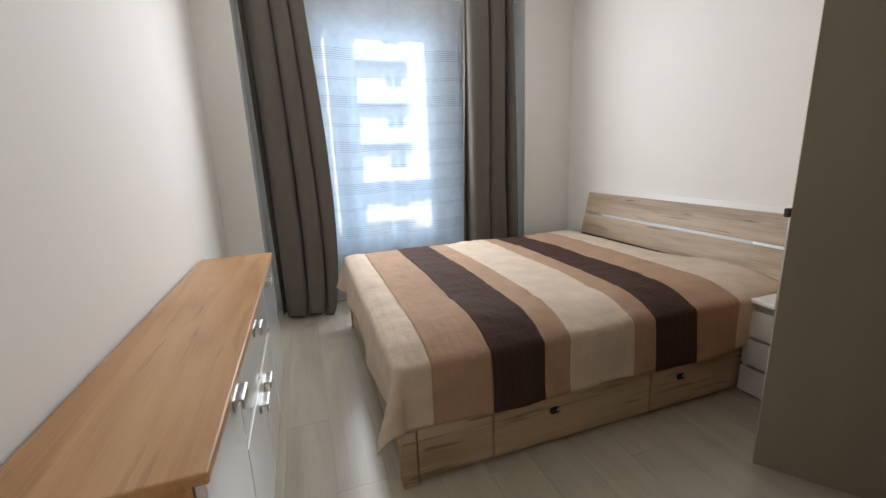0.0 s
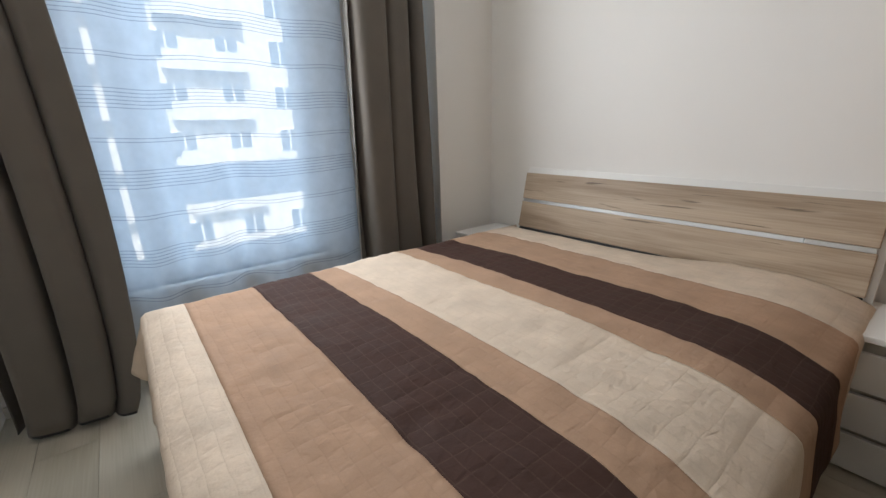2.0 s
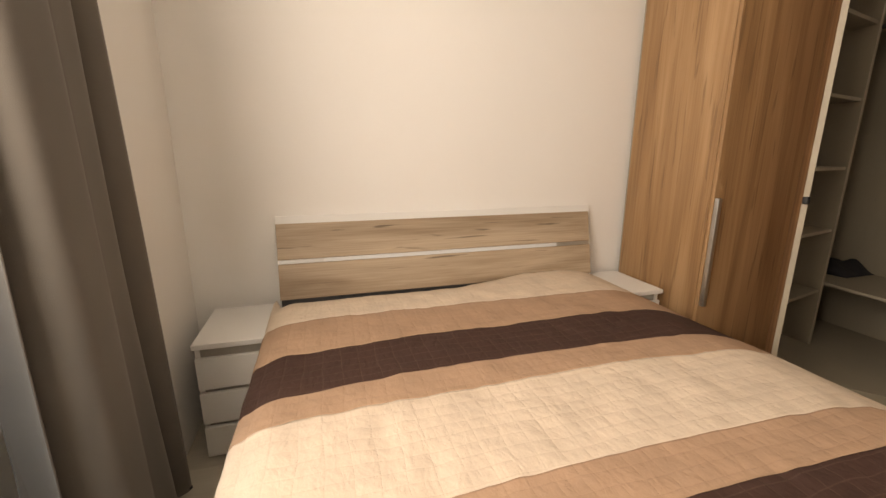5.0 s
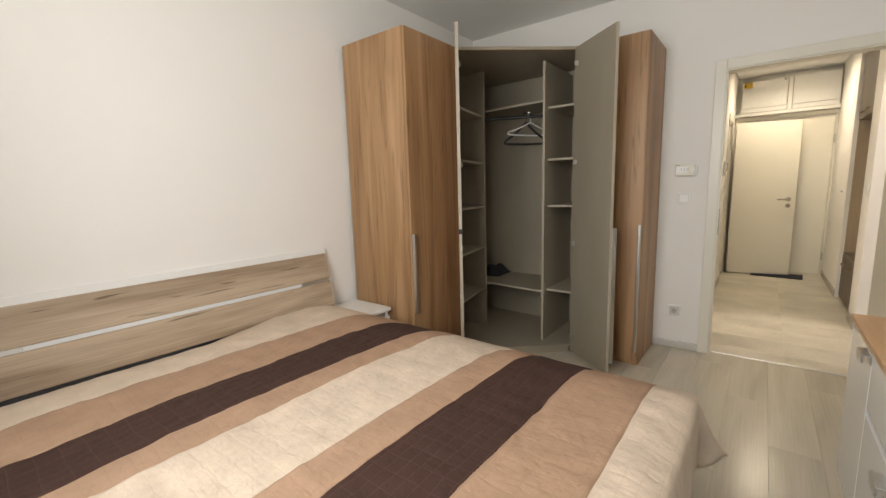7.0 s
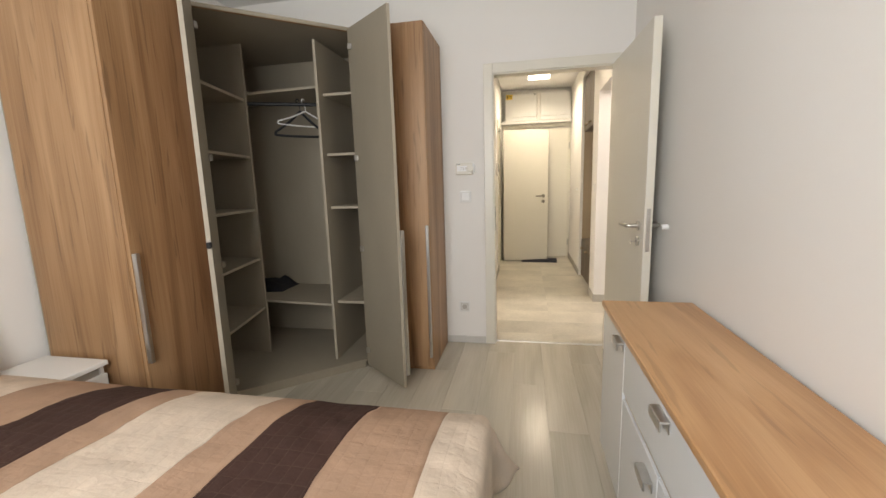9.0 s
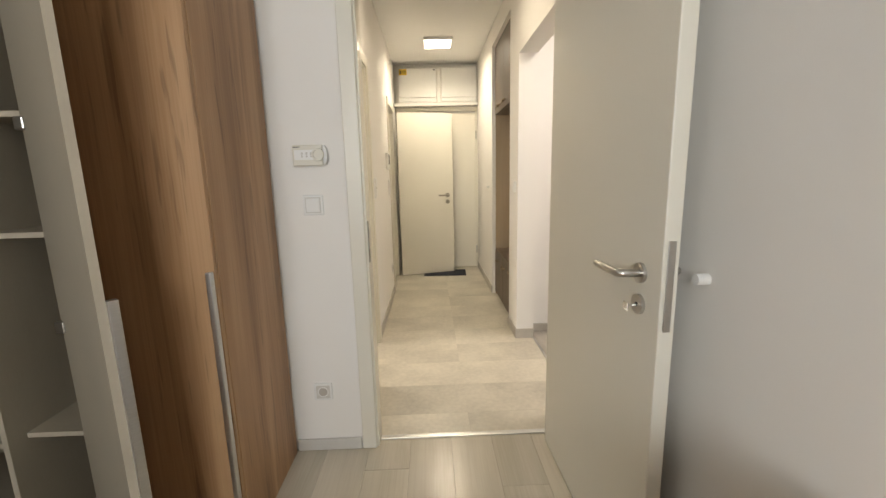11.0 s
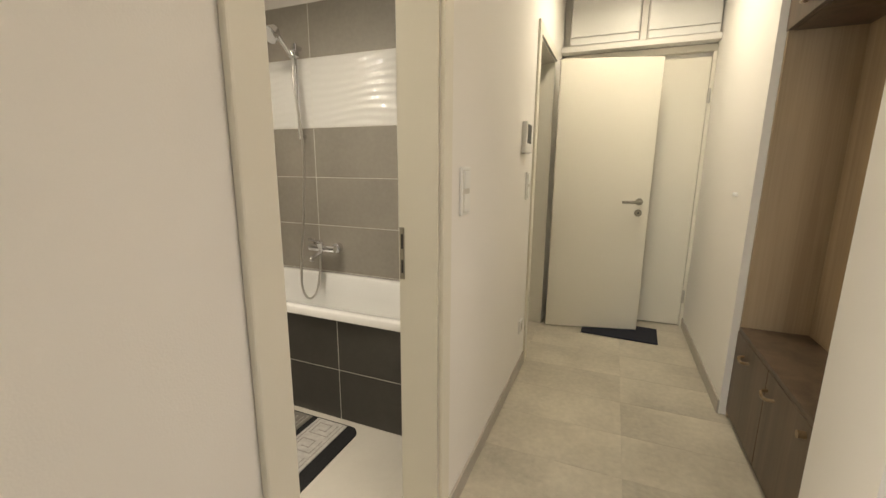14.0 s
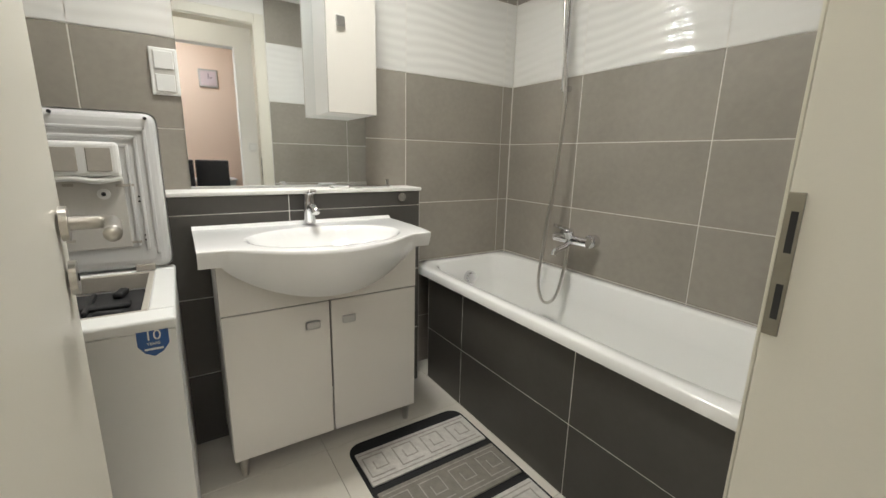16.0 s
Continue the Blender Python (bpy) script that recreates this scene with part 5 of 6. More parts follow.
for a, b, hy in ((VY0, -1.737, -1.800), (-1.733, VY1, -1.672)):
    d = part("door", box(VX, VX + 0.017, a + 0.001, b - 0.001, 0.080, 0.594, 0.002), VANITY, va)
    part("handle", box(VX - 0.014, VX, hy - 0.025, hy + 0.025, 0.504, 0.533, 0.006, 3), ALU, d, "small curved aluminium handle")
for x, y in ((VX + 0.012, VY1 - 0.03), (VX + 0.012, VY0 + 0.03), (LX - 0.06, VY1 - 0.03), (LX - 0.06, VY0 + 0.03)):
    part("leg", rod((x + 0.012, y, 0.0), (x + 0.012, y, 0.078), 0.011, 14, 0.017), STEEL, va, "satin metal leg")

ba = thing("wash_basin", (2.05, -1.735, 0.8), "white ceramic bow-front basin on the vanity", "basin")
BYa, BYb, BZ = -2.088, -1.350, 0.832


def front_x(y):
    k = (y - (BYa + BYb) / 2) / ((BYb - BYa) / 2)
    e = max(0.0, 1 - (k / 0.80) ** 2)
    return 1.905 - 0.128 * e ** 1.2 + 0.02 * max(0.0, abs(k) - 0.85)


def basin_at(s, y):
    k = (y - (BYa + BYb) / 2) / ((BYb - BYa) / 2)
    xf, xb = front_x(y), LX - 0.002
    belly = max(0.0, 1 - (k / 0.84) ** 2) ** 0.7
    if s <= 1:
        x = xb + (xf - xb) * s
        px, py = (x - 1.995) / 0.165, (y + 1.738) / 0.250
        r = math.sqrt(px * px + py * py)
        z = BZ
        if r < 1:
            z -= 0.105 * (1 - r ** 2.6) ** 0.8
        z -= 0.006 * (s ** 6) + 0.004 * (r < 1.15) * max(0, 1.15 - r)
        if s < 0.06:
            z += 0.010
        return x, y, z
    q = s - 1
    depth = 0.052 + 0.114 * belly
    x = xf + 0.006 * q + (0.11 * belly + 0.02) * max(0.0, q - 0.25) ** 1.8
    return x, y, BZ - 0.006 - depth * q


bm = grid(basin_at, lines(0, 1, 46) + lines(1, 2, 14)[1:], lines(BYa, BYb, 90))
for y in (BYa, BYb):
    pts = [basin_at(s, y) for s in lines(0, 1, 46) + lines(1, 2, 14)[1:]]
    ring = [bm.verts.new(p) for p in pts] + [bm.verts.new((LX - 0.002, y, BZ - 0.058))]
    bm.faces.new(ring)
part("bowl", bm, CERAMIC, ba, smooth=True)
part("overflow_ring", rod((2.1715, -1.738, 0.7890), (2.1625, -1.738, 0.7985), 0.013, 20), CHROME, ba)
part("overflow_hole", rod((2.1626, -1.738, 0.7984), (2.1615, -1.738, 0.7996), 0.009, 16), BLACK, ba)
part("drain", rod((2.015, -1.738, 0.724), (2.015, -1.738, 0.731), 0.026, 24), CHROME, ba, "chrome drain")
tp = thing("basin_tap", (2.23, -1.735, 0.83), "chrome single-lever tap on the basin", "tap")
part("body", rod((2.232, -1.738, 0.838), (2.226, -1.738, 0.935), 0.024, 22, 0.020), CHROME, tp)
part("spout", tube([(2.228, -1.738, 0.885), (2.195, -1.738, 0.902), (2.150, -1.738, 0.896), (2.138, -1.738, 0.884)], 0.014, 14), CHROME, tp, smooth=True)
part("lever", turned(box(-0.055, 0.022, -0.014, 0.014, 0, 0.014, 0.005, 3), Matrix.Translation((2.224, -1.738, 0.944)) @ Matrix.Rotation(radians(12), 4, "Y")), CHROME, tp)
part("cap", rod((2.226, -1.738, 0.934), (2.226, -1.738, 0.948), 0.021, 22), CHROME, tp)

# top-loading washing machine with its lid up
wm = thing("washing_machine", (2.0, -1.09, 0), "white top-loading washing machine with its lid open", "washing machine")
MX0, MX1, MY0, MY1, MZ = 1.725, 2.262, -1.290, -0.905, 0.722
bm = bmesh.new()
for b in ((MX0, MX0 + 0.03, MY0, MY1, 0.02, MZ - 0.03), (MX1 - 0.03, MX1, MY0, MY1, 0.02, MZ - 0.03), (MX0 + 0.03, MX1 - 0.03, MY0, MY0 + 0.03, 0.02, MZ - 0.03), (MX0 + 0.03, MX1 - 0.03, MY1 - 0.03, MY1, 0.02, MZ - 0.03)):
    add_box(bm, *b)
part("cabinet", bm, PLASTIC, wm)
bm = bmesh.new()
for b in ((MX0 - 0.003, MX0 + 0.075, MY0 - 0.003, MY1 + 0.003), (MX1 - 0.06, MX1, MY0 - 0.003, MY1 + 0.003), (MX0 + 0.075, MX1 - 0.06, MY0 - 0.003, MY0 + 0.055), (MX0 + 0.075, MX1 - 0.06, MY1 - 0.055, MY1 + 0.003)):
    add_box(bm, *b, MZ - 0.030, MZ, 0.008, 3)
part("top_rim", bm, PLASTIC, wm, "rounded white top rim")
bm = bmesh.new()
for b in ((MX0 + 0.072, MX0 + 0.088, MY0 + 0.052, MY1 - 0.052), (MX1 - 0.074, MX1 - 0.058, MY0 + 0.052, MY1 - 0.052), (MX0 + 0.088, MX1 - 0.074, MY0 + 0.052, MY0 + 0.068), (MX0 + 0.088, MX1 - 0.074, MY1 - 0.068, MY1 - 0.052)):
    add_box(bm, *b, MZ - 0.05, MZ - 0.002, 0.003)
part("gasket", bm, BASE_GREY, wm, "grey rubber gasket")
part("well", box(MX0 + 0.09, MX1 - 0.076, MY0 + 0.07, MY1 - 0.07, MZ - 0.16, MZ - 0.15), RUBBER, wm)
dm = part("drum", turned(rod((0, -0.125, 0), (0, 0.125, 0), 0.165, 40), Matrix.Translation((1.995, -1.097, MZ - 0.20))), RUBBER, wm, "dark drum")
part("drum_door", box(1.860, 2.130, -1.222, -0.972, MZ - 0.056, MZ - 0.034, 0.010, 3), BLACK, dm, "dark drum flap")
part("drum_door_rib", box(1.91, 2.08, -1.106, -1.094, MZ - 0.034, MZ - 0.020, 0.005), BLACK, dm)
for x in (1.872, 2.118):
    part("drum_rim", rod((x, -1.215, MZ - 0.036), (x, -0.980, MZ - 0.036), 0.005, 10), CHROME, dm, "bright steel rim")
part("drum_latch", box(1.945, 1.985, -1.19, -1.01, MZ - 0.034, MZ - 0.022, 0.006, 3), BLACK, dm)
for x, y in ((1.89, -1.15), (1.90, -1.04), (2.07, -1.16), (2.05, -1.03)):
    part("drum_catch", turned(box(-0.030, 0.030, -0.012, 0.012, 0, 0.016, 0.006, 3), Matrix.Translation((x, y, MZ - 0.034)) @ Matrix.Rotation(x * 9, 4, "Z")), BLACK, dm, "black drum catch")
lid = part("lid", box(MX1 - 0.048, MX1 - 0.004, MY0, MY1, MZ + 0.004, 1.205, 0.030, 5), LID_GREY, wm, "raised white lid with moulded inner side")
lx = MX1 - 0.048
for k, (iy, iz) in enumerate(((0.03, 0.035), (0.055, 0.06), (0.078, 0.085))):
    bm = bmesh.new()
    y0, y1, z0, z1, w, d = MY0 + iy, MY1 - iy, MZ + 0.03 + iz * 0.6, 1.195 - iz, 0.010, 0.006
    add_box(bm, lx - d, lx + 0.002, y0, y0 + w, z0, z1, 0.003)
    add_box(bm, lx - d, lx + 0.002, y1 - w, y1, z0, z1, 0.003)
    add_box(bm, lx - d, lx + 0.002, y0, y1, z1 - w, z1, 0.003)
    part("moulded_rib", bm, LID_GREY, lid)
part("detergent_tray", box(lx - 0.030, lx + 0.002, MY0 + 0.10, MY1 - 0.10, 1.015, 1.115, 0.012, 3), PLASTIC, lid, "white detergent tray")
for y0, y1 in ((MY0 + 0.118, MY0 + 0.175), (MY0 + 0.195, MY1 - 0.115)):
    part("tray_cell", box(lx - 0.032, lx - 0.028, y0, y1, 1.032, 1.098, 0.0015), BASE_GREY, lid)
part("lid_panel", box(lx - 0.004, lx + 0.002, MY0 + 0.10, MY1 - 0.10, 0.80, 1.01, 0.003), BASE_WHITE, lid)
for y0, y1, z in ((-1.215, -1.170, 0.990), (-1.075, -1.050, 0.992), (-1.215, -1.190, 0.815), (-1.060, -1.035, 0.83)):
    part("lid_slot", box(lx - 0.0060, lx - 0.0035, y0, y1, z - 0.004, z + 0.004, 0.001), BASE_GREY, lid)
for y, z in ((-1.222, 0.955), (-1.222, 0.940), (-1.226, 0.835), (-1.226, 0.820)):
    part("lid_hole", rod((lx - 0.0055, y, z), (lx - 0.0030, y, z), 0.0032, 8), BLACK, lid)
for y, z in ((-1.262, 1.187), (-1.05, 1.192)):
    part("lid_buffer", rod((lx - 0.007, y, z), (lx + 0.001, y, z), 0.005, 10), BLACK, lid)
part("tray_lip", tube([(lx - 0.016, MY0 + 0.10, 1.014), (lx - 0.020, MY0 + 0.16, 1.004), (lx - 0.020, MY0 + 0.22, 1.012), (lx - 0.016, MY1 - 0.10, 1.004)], 0.009, 8), PLASTIC, lid, smooth=True)
part("lid_button", rod((lx - 0.012, -1.14, 0.965), (lx, -1.14, 0.965), 0.016, 18), PLASTIC, lid)
part("lid_button_hole", rod((lx - 0.014, -1.14, 0.965), (lx - 0.011, -1.14, 0.965), 0.006, 12), BLACK, lid)
part("lid_hinge", box(lx - 0.012, lx + 0.01, MY0 + 0.05, MY0 + 0.10, MZ, MZ + 0.018, 0.003), BASE_GREY, lid)
out = [(-0.030, 0.028), (0.030, 0.028), (0.030, -0.010), (0.018, -0.028), (0.0, -0.038), (-0.018, -0.028), (-0.030, -0.010)]
badge = part("badge", turned(prism(out, 0, 0.0015), Matrix(((0, 0, -1, MX0 - 0.0005), (-1, 0, 0, -1.245), (0, 1, 0, 0.672), (0, 0, 0, 1)))), BLUE, wm, "blue shield sticker")
face = Matrix(((0, 0, -1, MX0 - 0.0024), (-1, 0, 0, -1.245), (0, 1, 0, 0.684), (0, 0, 0, 1)))
writing("badge_number", "10", 0.033, PLASTIC, face, badge)
writing("badge_words", "YEARS", 0.009, PLASTIC, face @ Matrix.Translation((0, -0.019, 0)), badge)
part("badge_bar", box(MX0 - 0.0030, MX0 - 0.0022, -1.263, -1.227, 0.650, 0.6545), PLASTIC, badge)
part("foot", box(MX0 + 0.02, MX1 - 0.02, MY0 + 0.02, MY1 - 0.02, 0, 0.02), BLACK, wm)

# bath rug with bands of key pattern
rug = thing("bath_rug", (1.61, -2.01, 0), "black and grey banded bath rug with a key pattern", "rug")
RX0, RX1, RY0, RY1 = 1.252, 1.968, -2.262, -1.762
rim = []
for cx, cy, a0 in ((RX1 - 0.055, RY1 - 0.055, 0), (RX0 + 0.055, RY1 - 0.055, 90), (RX0 + 0.055, RY0 + 0.055, 180), (RX1 - 0.055, RY0 + 0.055, 270)):
    rim += [(cx + 0.055 * math.cos(radians(a0 + 15 * k)), cy + 0.055 * math.sin(radians(a0 + 15 * k))) for k in range(7)]
part("base", prism(rim, 0, 0.012), RUG_BLACK, rug)
xk = RX1 - 0.062
for i, m in enumerate((RUG_LIGHT, RUG_MID, RUG_LIGHT)):
    x1, x0 = xk, xk - 0.172
    band = part("band", box(x0, x1, RY0 + 0.012, RY1 - 0.012, 0.0122, 0.019, 0.003), m, rug)
    for ky in range(4):
        yc = RY0 + 0.075 + ky * 0.118
        bm = bmesh.new()
        w = 0.0045
        xa, xb = x0 + 0.035, x1 - 0.035
        for b in ((xa, xa + w, yc - 0.042, yc + 0.042), (xa, xb, yc + 0.042, yc + 0.042 + w), (xb - w, xb, yc - 0.030, yc + 0.042), (xa + 0.03, xb, yc - 0.030 - w, yc - 0.030), (xa + 0.03, xa + 0.03 + w, yc - 0.030, yc + 0.012), (xa + 0.03, xb - 0.03, yc + 0.012, yc + 0.012 + w)):
            add_box(bm, *b, 0.0185, 0.0204)
        part("key_motif", bm, RUG_LINE, band)
    bm = bmesh.new()
    for xx in (x0 + 0.016, x1 - 0.020):
        add_box(bm, xx, xx + 0.004, RY0 + 0.02, RY1 - 0.02, 0.0185, 0.0202)
    part("border_line", bm, RUG_LINE, band)
    xk = x0 - 0.034

blamp = thing("ceiling_light", (1.75, -1.75, bath_h), "square white LED panel on the bathroom ceiling", "ceiling light", "ceiling lights")
part("housing", box(1.60, 1.90, -1.90, -1.60, bath_h - 0.030, bath_h, 0.006), PLASTIC, blamp)
part("diffuser", box(1.612, 1.888, -1.888, -1.612, bath_h - 0.034, bath_h - 0.029, 0.002), DIFFUSER, blamp, "glowing white diffuser")

# ---- living room, as seen through its opening ----
fr = thing("fridge", (-1.45, -2.37, 0), "tall dark grey fridge in the kitchen niche", "fridge")
part("body", box(-1.72, -1.112, -2.70, -2.085, 0.02, 1.695, 0.006), BLACK, fr)
part("door", box(-1.72, -1.112, -2.083, -2.045, 0.62, 1.695, 0.008), BLACK, fr)
part("freezer_door", box(-1.72, -1.112, -2.083, -2.045, 0.04, 0.61, 0.008), BLACK, fr)
part("foot", box(-1.70, -1.13, -2.66, -2.10, 0, 0.02), BLACK, fr)
cl = thing("wall_clock", (-2.4, -1.80, 2.05), "square pink wall clock with a pale rim", "clock")
part("rim", box(-2.40, -2.375, -1.915, -1.685, 1.935, 2.165, 0.012, 3), STEEL, cl)
part("face", box(-2.376, -2.370, -1.890, -1.710, 1.96, 2.14, 0.002), PINK, cl)
part("hand_long", box(-2.3695, -2.368, -1.803, -1.797, 2.05, 2.115), BLACK, cl)
part("hand_short", turned(box(-2.3695, -2.368, -0.003, 0.003, 0, 0.045), Matrix.Translation((0, -1.80, 2.05)) @ Matrix.Rotation(radians(70), 4, "X")), BLACK, cl)


def chair(at, turn, label):
    m = Matrix.Translation(at) @ Matrix.Rotation(turn, 4, "Z")
    t = thing("dining_chair", at, label, "chair", "chairs at the table")
    part("seat", turned(box(-0.20, 0.20, -0.21, 0.21, 0.43, 0.48, 0.015, 3), m), BLACK, t)
    part("backrest", turned(box(-0.19, 0.19, 0.185, 0.215, 0.50, 1.005, 0.012, 3), m), BLACK, t)
    for sx in (-0.18, 0.18):
        part("leg", turned(box(sx - 0.012, sx + 0.012, -0.195, -0.17, 0, 0.43, 0.002), m), STEEL, t)
        part("rear_leg", turned(box(sx - 0.012, sx + 0.012, 0.18, 0.205, 0, 0.50, 0.002), m), STEEL, t)


chair((-1.66, -1.78, 0), radians(-62), "black upholstered dining chair by the living room table")
chair((-1.66, -1.42, 0), radians(-62), "black upholstered dining chair nearer the living room door")
tb = thing("dining_table", (-2.0, -1.6, 0), "white dining table at the living room wall", "table")
part("tabletop", box(-2.36, -1.93, -2.0, -0.95, 0.73, 0.755, 0.004), WHITE, tb)
for x in (-2.32, -1.97):
    for y in (-1.96, -0.99):
        part("leg", box(x - 0.02, x + 0.02, y - 0.02, y + 0.02, 0, 0.73, 0.003), WHITE, tb)
pot = thing("red_pot", (-2.05, -1.68, 0.755), "small red pot on the dining table", "pot")
part("body", rod((-2.05, -1.68, 0.755), (-2.05, -1.68, 0.95), 0.045, 24, 0.062), RED, pot)

# ---- outdoors ----
ground = structure("ground", box(-400, 400, 3.9, 900, -13.1, -13.0), ROAD, "grey street ground far below the window", "ground")
bl = thing("apartment_building", (8, 36, -13), "white rendered apartment building across the street with balconies", "building")
FY = 33.0
part("wall", box(-16, 15.2, FY, FY + 12, -13, 14.5), FACADE, bl)
part("side_wing", box(15.4, 34, FY + 3.5, FY + 14, -13, 12), FACADE, bl)
part("roof", box(-16.4, 15.6, FY - 0.4, FY + 12.3, 14.5, 14.9, 0.05), FACADE_SHADE, bl)
wmesh = mesh_of("far_window", box(-0.75, 0.75, -0.06, 0.04, -0.85, 0.85, 0.02), UPVC)
pmesh = mesh_of("far_pane", add_box(box(-0.66, -0.05, -0.075, -0.055, -0.76, 0.76), 0.05, 0.66, -0.075, -0.055, -0.76, 0.76), DARKPANE)
bmesh_slab = mesh_of("far_balcony", add_box(box(-2.4, 2.4, -1.3, 0, -0.12, 0.06), -2.4, 2.4, -1.3, -1.2, 0.06, 1.0), FACADE)
fmesh = mesh_of("far_fin", box(-0.14, 0.14, -0.55, 0.0, -1.15, 1.15), FACADE)
for row in range(9):
    z = -11.2 + 2.95 * row
    for col in range(9):
        x = -13.6 + 3.05 * col
        if 11.5 < x < 15:
            continue
        w = new("window", wmesh)
        w.parent = bl
        w.matrix_world = Matrix.Translation((x + 0.35 * ((col * 7 + row * 3) % 3 - 1), FY, z))
        p = new("pane", pmesh)
        p.parent = w
        p.matrix_world = w.matrix_world
    for x in (-9.0, -1.5, 6.3):
        b = new("balcony", bmesh_slab)
        b.parent = bl
        b.matrix_world = Matrix.Translation((x, FY, z - 1.35))
    for k in range(4):
        f = new("fin", fmesh)
        f.parent = bl
        f.matrix_world = Matrix.Translation((12.2 + 0.75 * k, FY, z + 0.2))

# ---- floor planks and tiles ----
def lay(parent, mesh, m, name):
    o = new(name, mesh)
    o.parent = parent
    o.matrix_basis = m
    return o


plank_meshes = {}


def lay_planks(parent, x0, x1, y0, y1, wide, long, mat, shift):
    """Planks along y in staggered rows, cut at the walls."""
    k, x = 0, x0
    while x < x1 - 0.01:
        w = min(wide, x1 - x)
        y = y0 - (shift * (k + 1)) % long
        while y < y1 - 0.01:
            a, b = max(y, y0), min(y + long, y1)
            if b - a > 0.02:
                key = (round(w, 3), round(b - a, 3), mat.name)
                if key not in plank_meshes:
                    plank_meshes[key] = mesh_of("plank", box(-w / 2 + 0.0004, w / 2 - 0.0004, -(b - a) / 2 + 0.0004, (b - a) / 2 - 0.0004, -0.008, 0, 0.0008, 1), mat)
                lay(parent, plank_meshes[key], Matrix.Translation((x + w / 2, (a + b) / 2, 0)), "plank")
            y += long
        x += wide
        k += 1


lay_planks(floor_bed, XW, XE, YS - 0.060, YN, 0.193, 1.285, LAMINATE, 0.47)
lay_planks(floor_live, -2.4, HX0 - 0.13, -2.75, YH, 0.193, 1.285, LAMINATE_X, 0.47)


def lay_tiles(parent, u_cuts, v_cuts, at, mat, name="tile", joint=0.0040, thick=0.006, mirror_rows=(), wave=None):
    """Tiles between the cuts; at(u, v) is their plane as a matrix whose z looks out of the wall."""
    for i in range(len(u_cuts) - 1):
        for j in range(len(v_cuts) - 1):
            w, h = u_cuts[i + 1] - u_cuts[i] - joint, v_cuts[j + 1] - v_cuts[j] - joint
            m = wave if wave and j in mirror_rows else mat[j] if isinstance(mat, list) else mat
            key = (round(w, 3), round(h, 3), m.name)
            if key not in plank_meshes:
                if m is WAVE_TILE:
                    bm = grid(lambda a, b: (a, b, 0.0010 + 0.0008 * math.sin(b * 2 * math.pi / 0.043 + 2.2 * math.sin(a * 5.0 + b * 4) + 1.1 * math.sin(a * 11 + b * 9))), lines(-w / 2, w / 2, 26), lines(-h / 2, h / 2, 56))
                    plank_meshes[key] = mesh_of("tile", bm, m, True)
                else:
                    plank_meshes[key] = mesh_of("tile", box(-w / 2, w / 2, -h / 2, h / 2, -thick, 0, 0.0009, 1), m)
            lay(parent, plank_meshes[key], at((u_cuts[i] + u_cuts[i + 1]) / 2, (v_cuts[j] + v_cuts[j + 1]) / 2), name)


flat = lambda u, v: Matrix.Translation((u, v, 0))
hx = [HX0 - 0.125, 0.105, 0.70]
lay_tiles(floor_hall, hx, [HY1 + 0.004, -4.22, -3.92, -3.62, -3.32, -3.02, -2.72, -2.42, -2.115, -1.815, -1.515, -1.215, -0.915, YS - 0.060], flat, HALL_TILE, joint=0.0008)
lay_tiles(floor_hall, [0.70, 1.30, 1.75], [HY1 + 0.004, -3.92, -3.34], flat, HALL_TILE, joint=0.0008)
lay_tiles(floor_bath, [BX0, 1.40, 2.0, bx_end], [YB, -2.3, -1.7, -1.1, YH - 0.012], lambda u, v: Matrix.Translation((u, v, 0.006)), BATH_FLOOR, joint=0.0015, thick=0.0055)

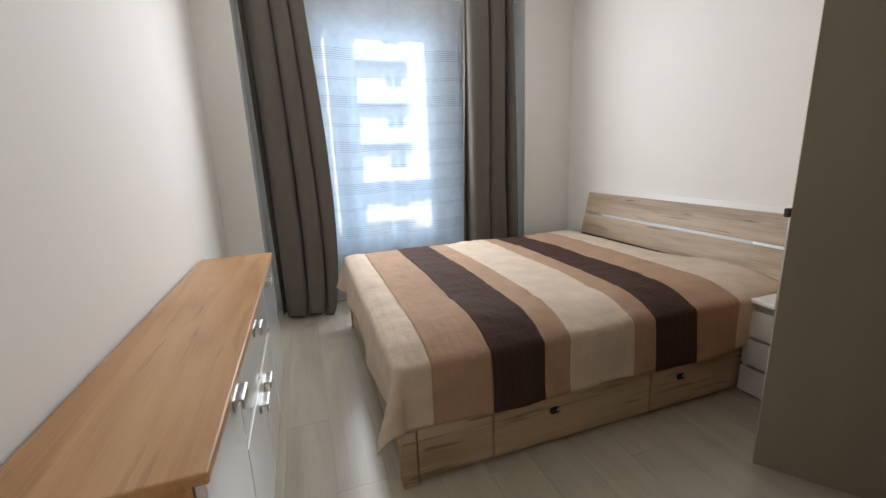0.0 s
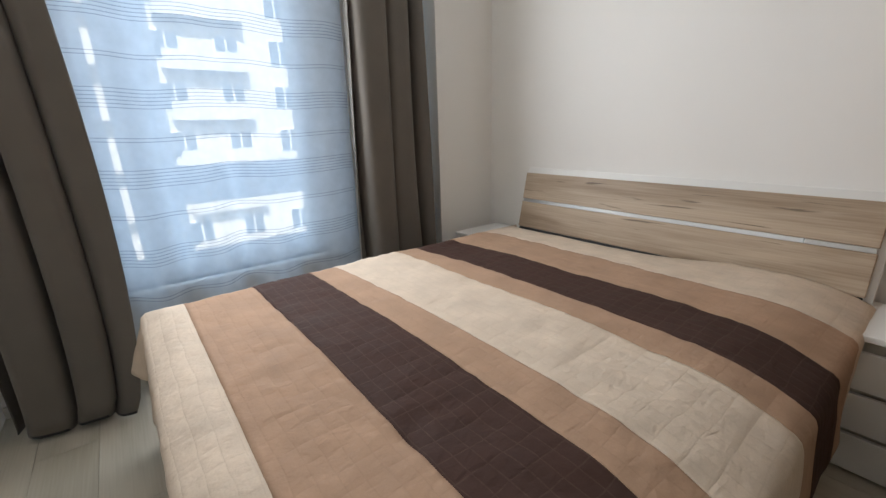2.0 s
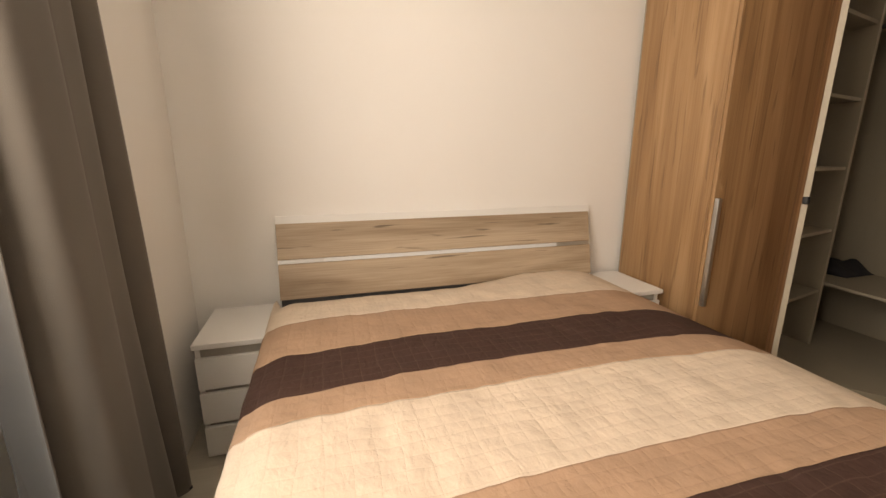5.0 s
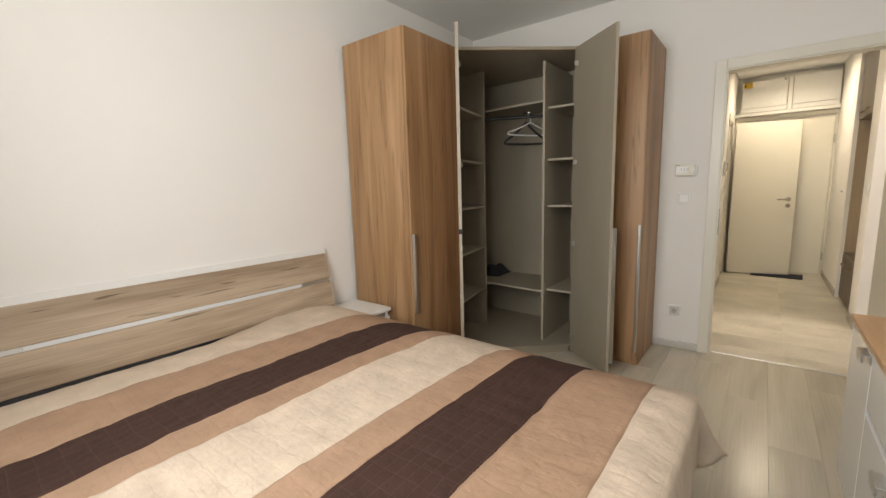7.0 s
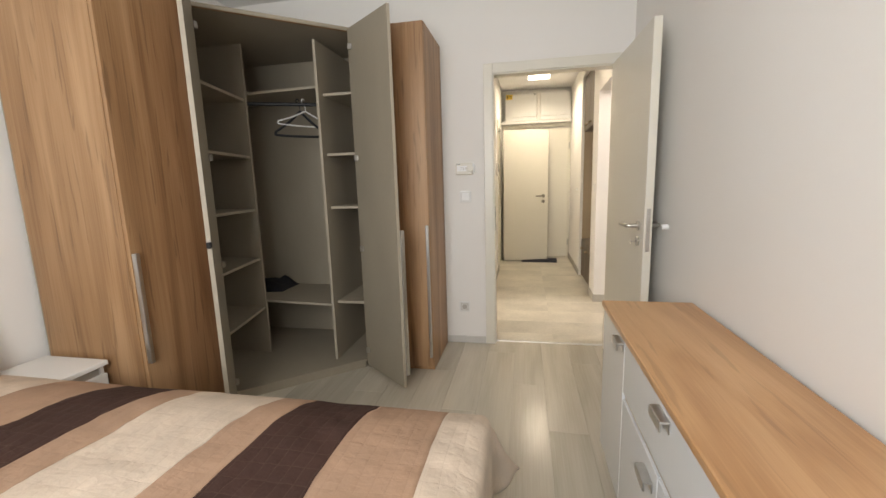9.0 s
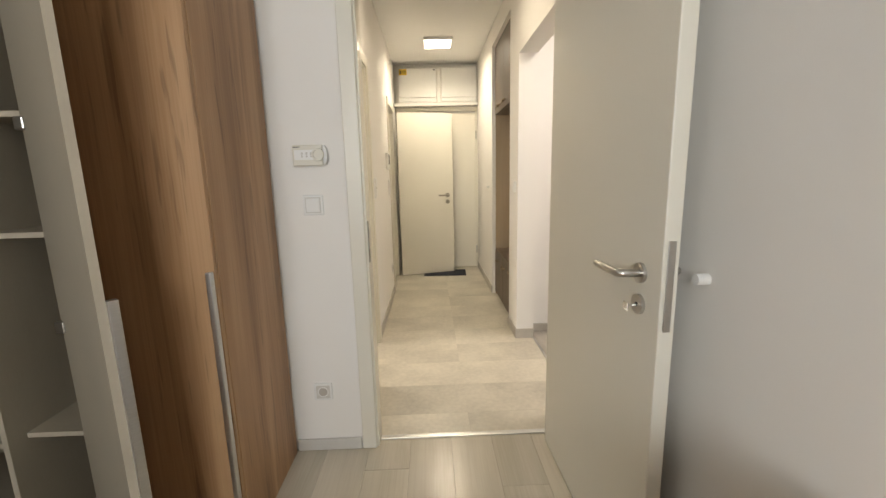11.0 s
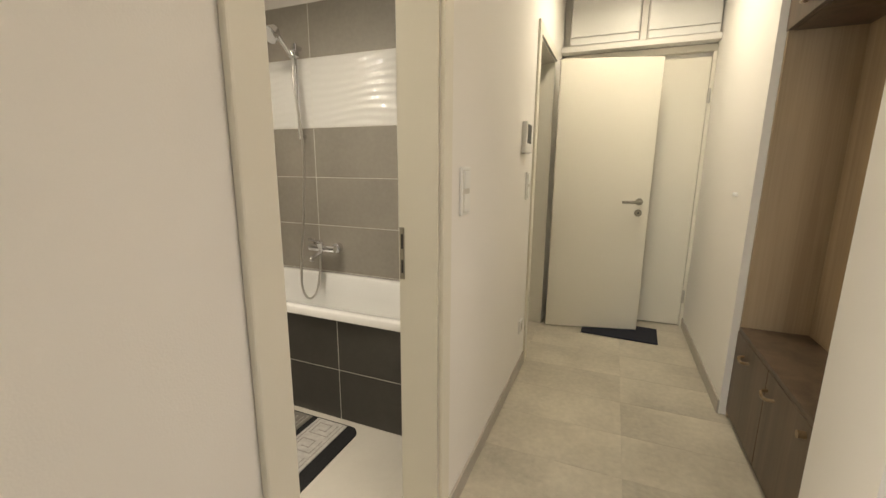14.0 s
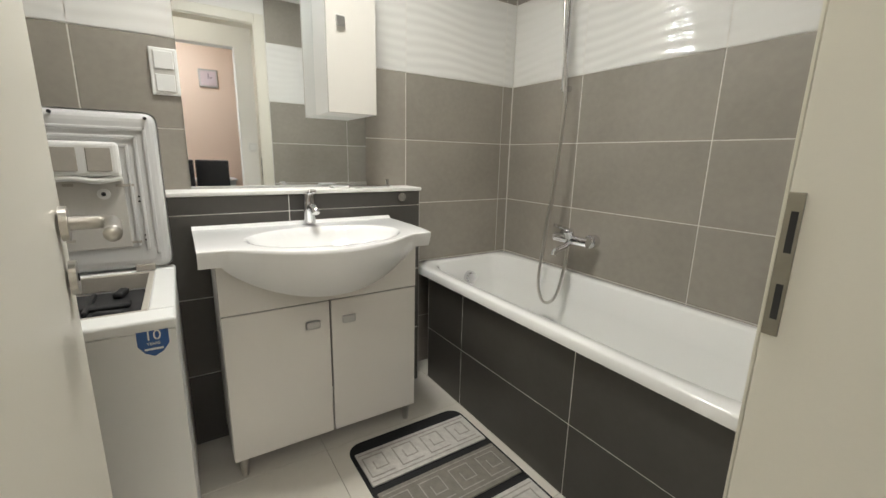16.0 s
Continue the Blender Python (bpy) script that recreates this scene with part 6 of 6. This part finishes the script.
rows = [0.0, 0.270, 0.571, 0.871, 1.171, 1.470, 1.869, 2.168]
mats = [GREY_TILE] * 5 + [WAVE_TILE, GREY_TILE]
wall_end, wall_back = bpy.data.objects["wall_bath_end"], bpy.data.objects["wall_bath_back"]
end_plane = lambda u, v: Matrix(((0, 0, -1, bx_end), (-1, 0, 0, u), (0, 1, 0, v), (0, 0, 0, 1)))
back_plane = lambda u, v: Matrix(((1, 0, 0, u), (0, 0, 1, YB), (0, 1, 0, v), (0, 0, 0, 1)))
lay_tiles(wall_end, [YB + 0.001, -2.839, -2.255, -1.671, -1.088, YH - 0.013], rows, end_plane, mats)
lay_tiles(wall_back, [BX0 + 0.002, 1.384, 1.966, bx_end - 0.002], rows, back_plane, mats)
structure("plaster_bath_end", box(bx_end, bx_end + 0.009, YB, YH - 0.013, 2.170, bath_h), PAINT, "white plaster above the bathroom tiles", "wall")
structure("plaster_bath_back", box(BX0, bx_end, YB - 0.009, YB, 2.170, bath_h), PAINT, "white plaster above the bathroom tiles", "wall")
lay_tiles(panel, [TX0, 1.395, 1.992, 2.276], [0.0, 0.269, TZ - 0.034], lambda u, v: Matrix(((1, 0, 0, u), (0, 0, 1, -2.302), (0, 1, 0, v), (0, 0, 0, 1))), DARK_TILE, joint=0.0035)
lay_tiles(ledge, [-2.248, -1.677, -1.09, YH - 0.013], [0.0, 0.285, 0.580, 0.880, LH], lambda u, v: Matrix(((0, 0, -1, LX), (-1, 0, 0, u), (0, 1, 0, v), (0, 0, 0, 1))), DARK_TILE, joint=0.003)
lay_tiles(ledge, [LX + 0.002, bx_end - 0.001], [TZ + 0.002, 0.880, LH], lambda u, v: Matrix(((1, 0, 0, u), (0, 0, -1, -2.250), (0, 1, 0, v), (0, 0, 0, 1))), DARK_TILE, joint=0.003)
# inner front wall of the bathroom, seen in the mirror
west = structure("wall_bath_west", box(BX0 + 0.001, BX0 + 0.004, YB, BY0 - 0.064, 0, 2.17), GROUT, "grey and white tiled bathroom wall beside the door", "wall")
lay_tiles(west, [YB + 0.001, -2.54, BY0 - 0.065], rows, lambda u, v: Matrix(((0, 0, 1, BX0 + 0.0055), (1, 0, 0, u), (0, 1, 0, v), (0, 0, 0, 1))), mats, thick=0.003)
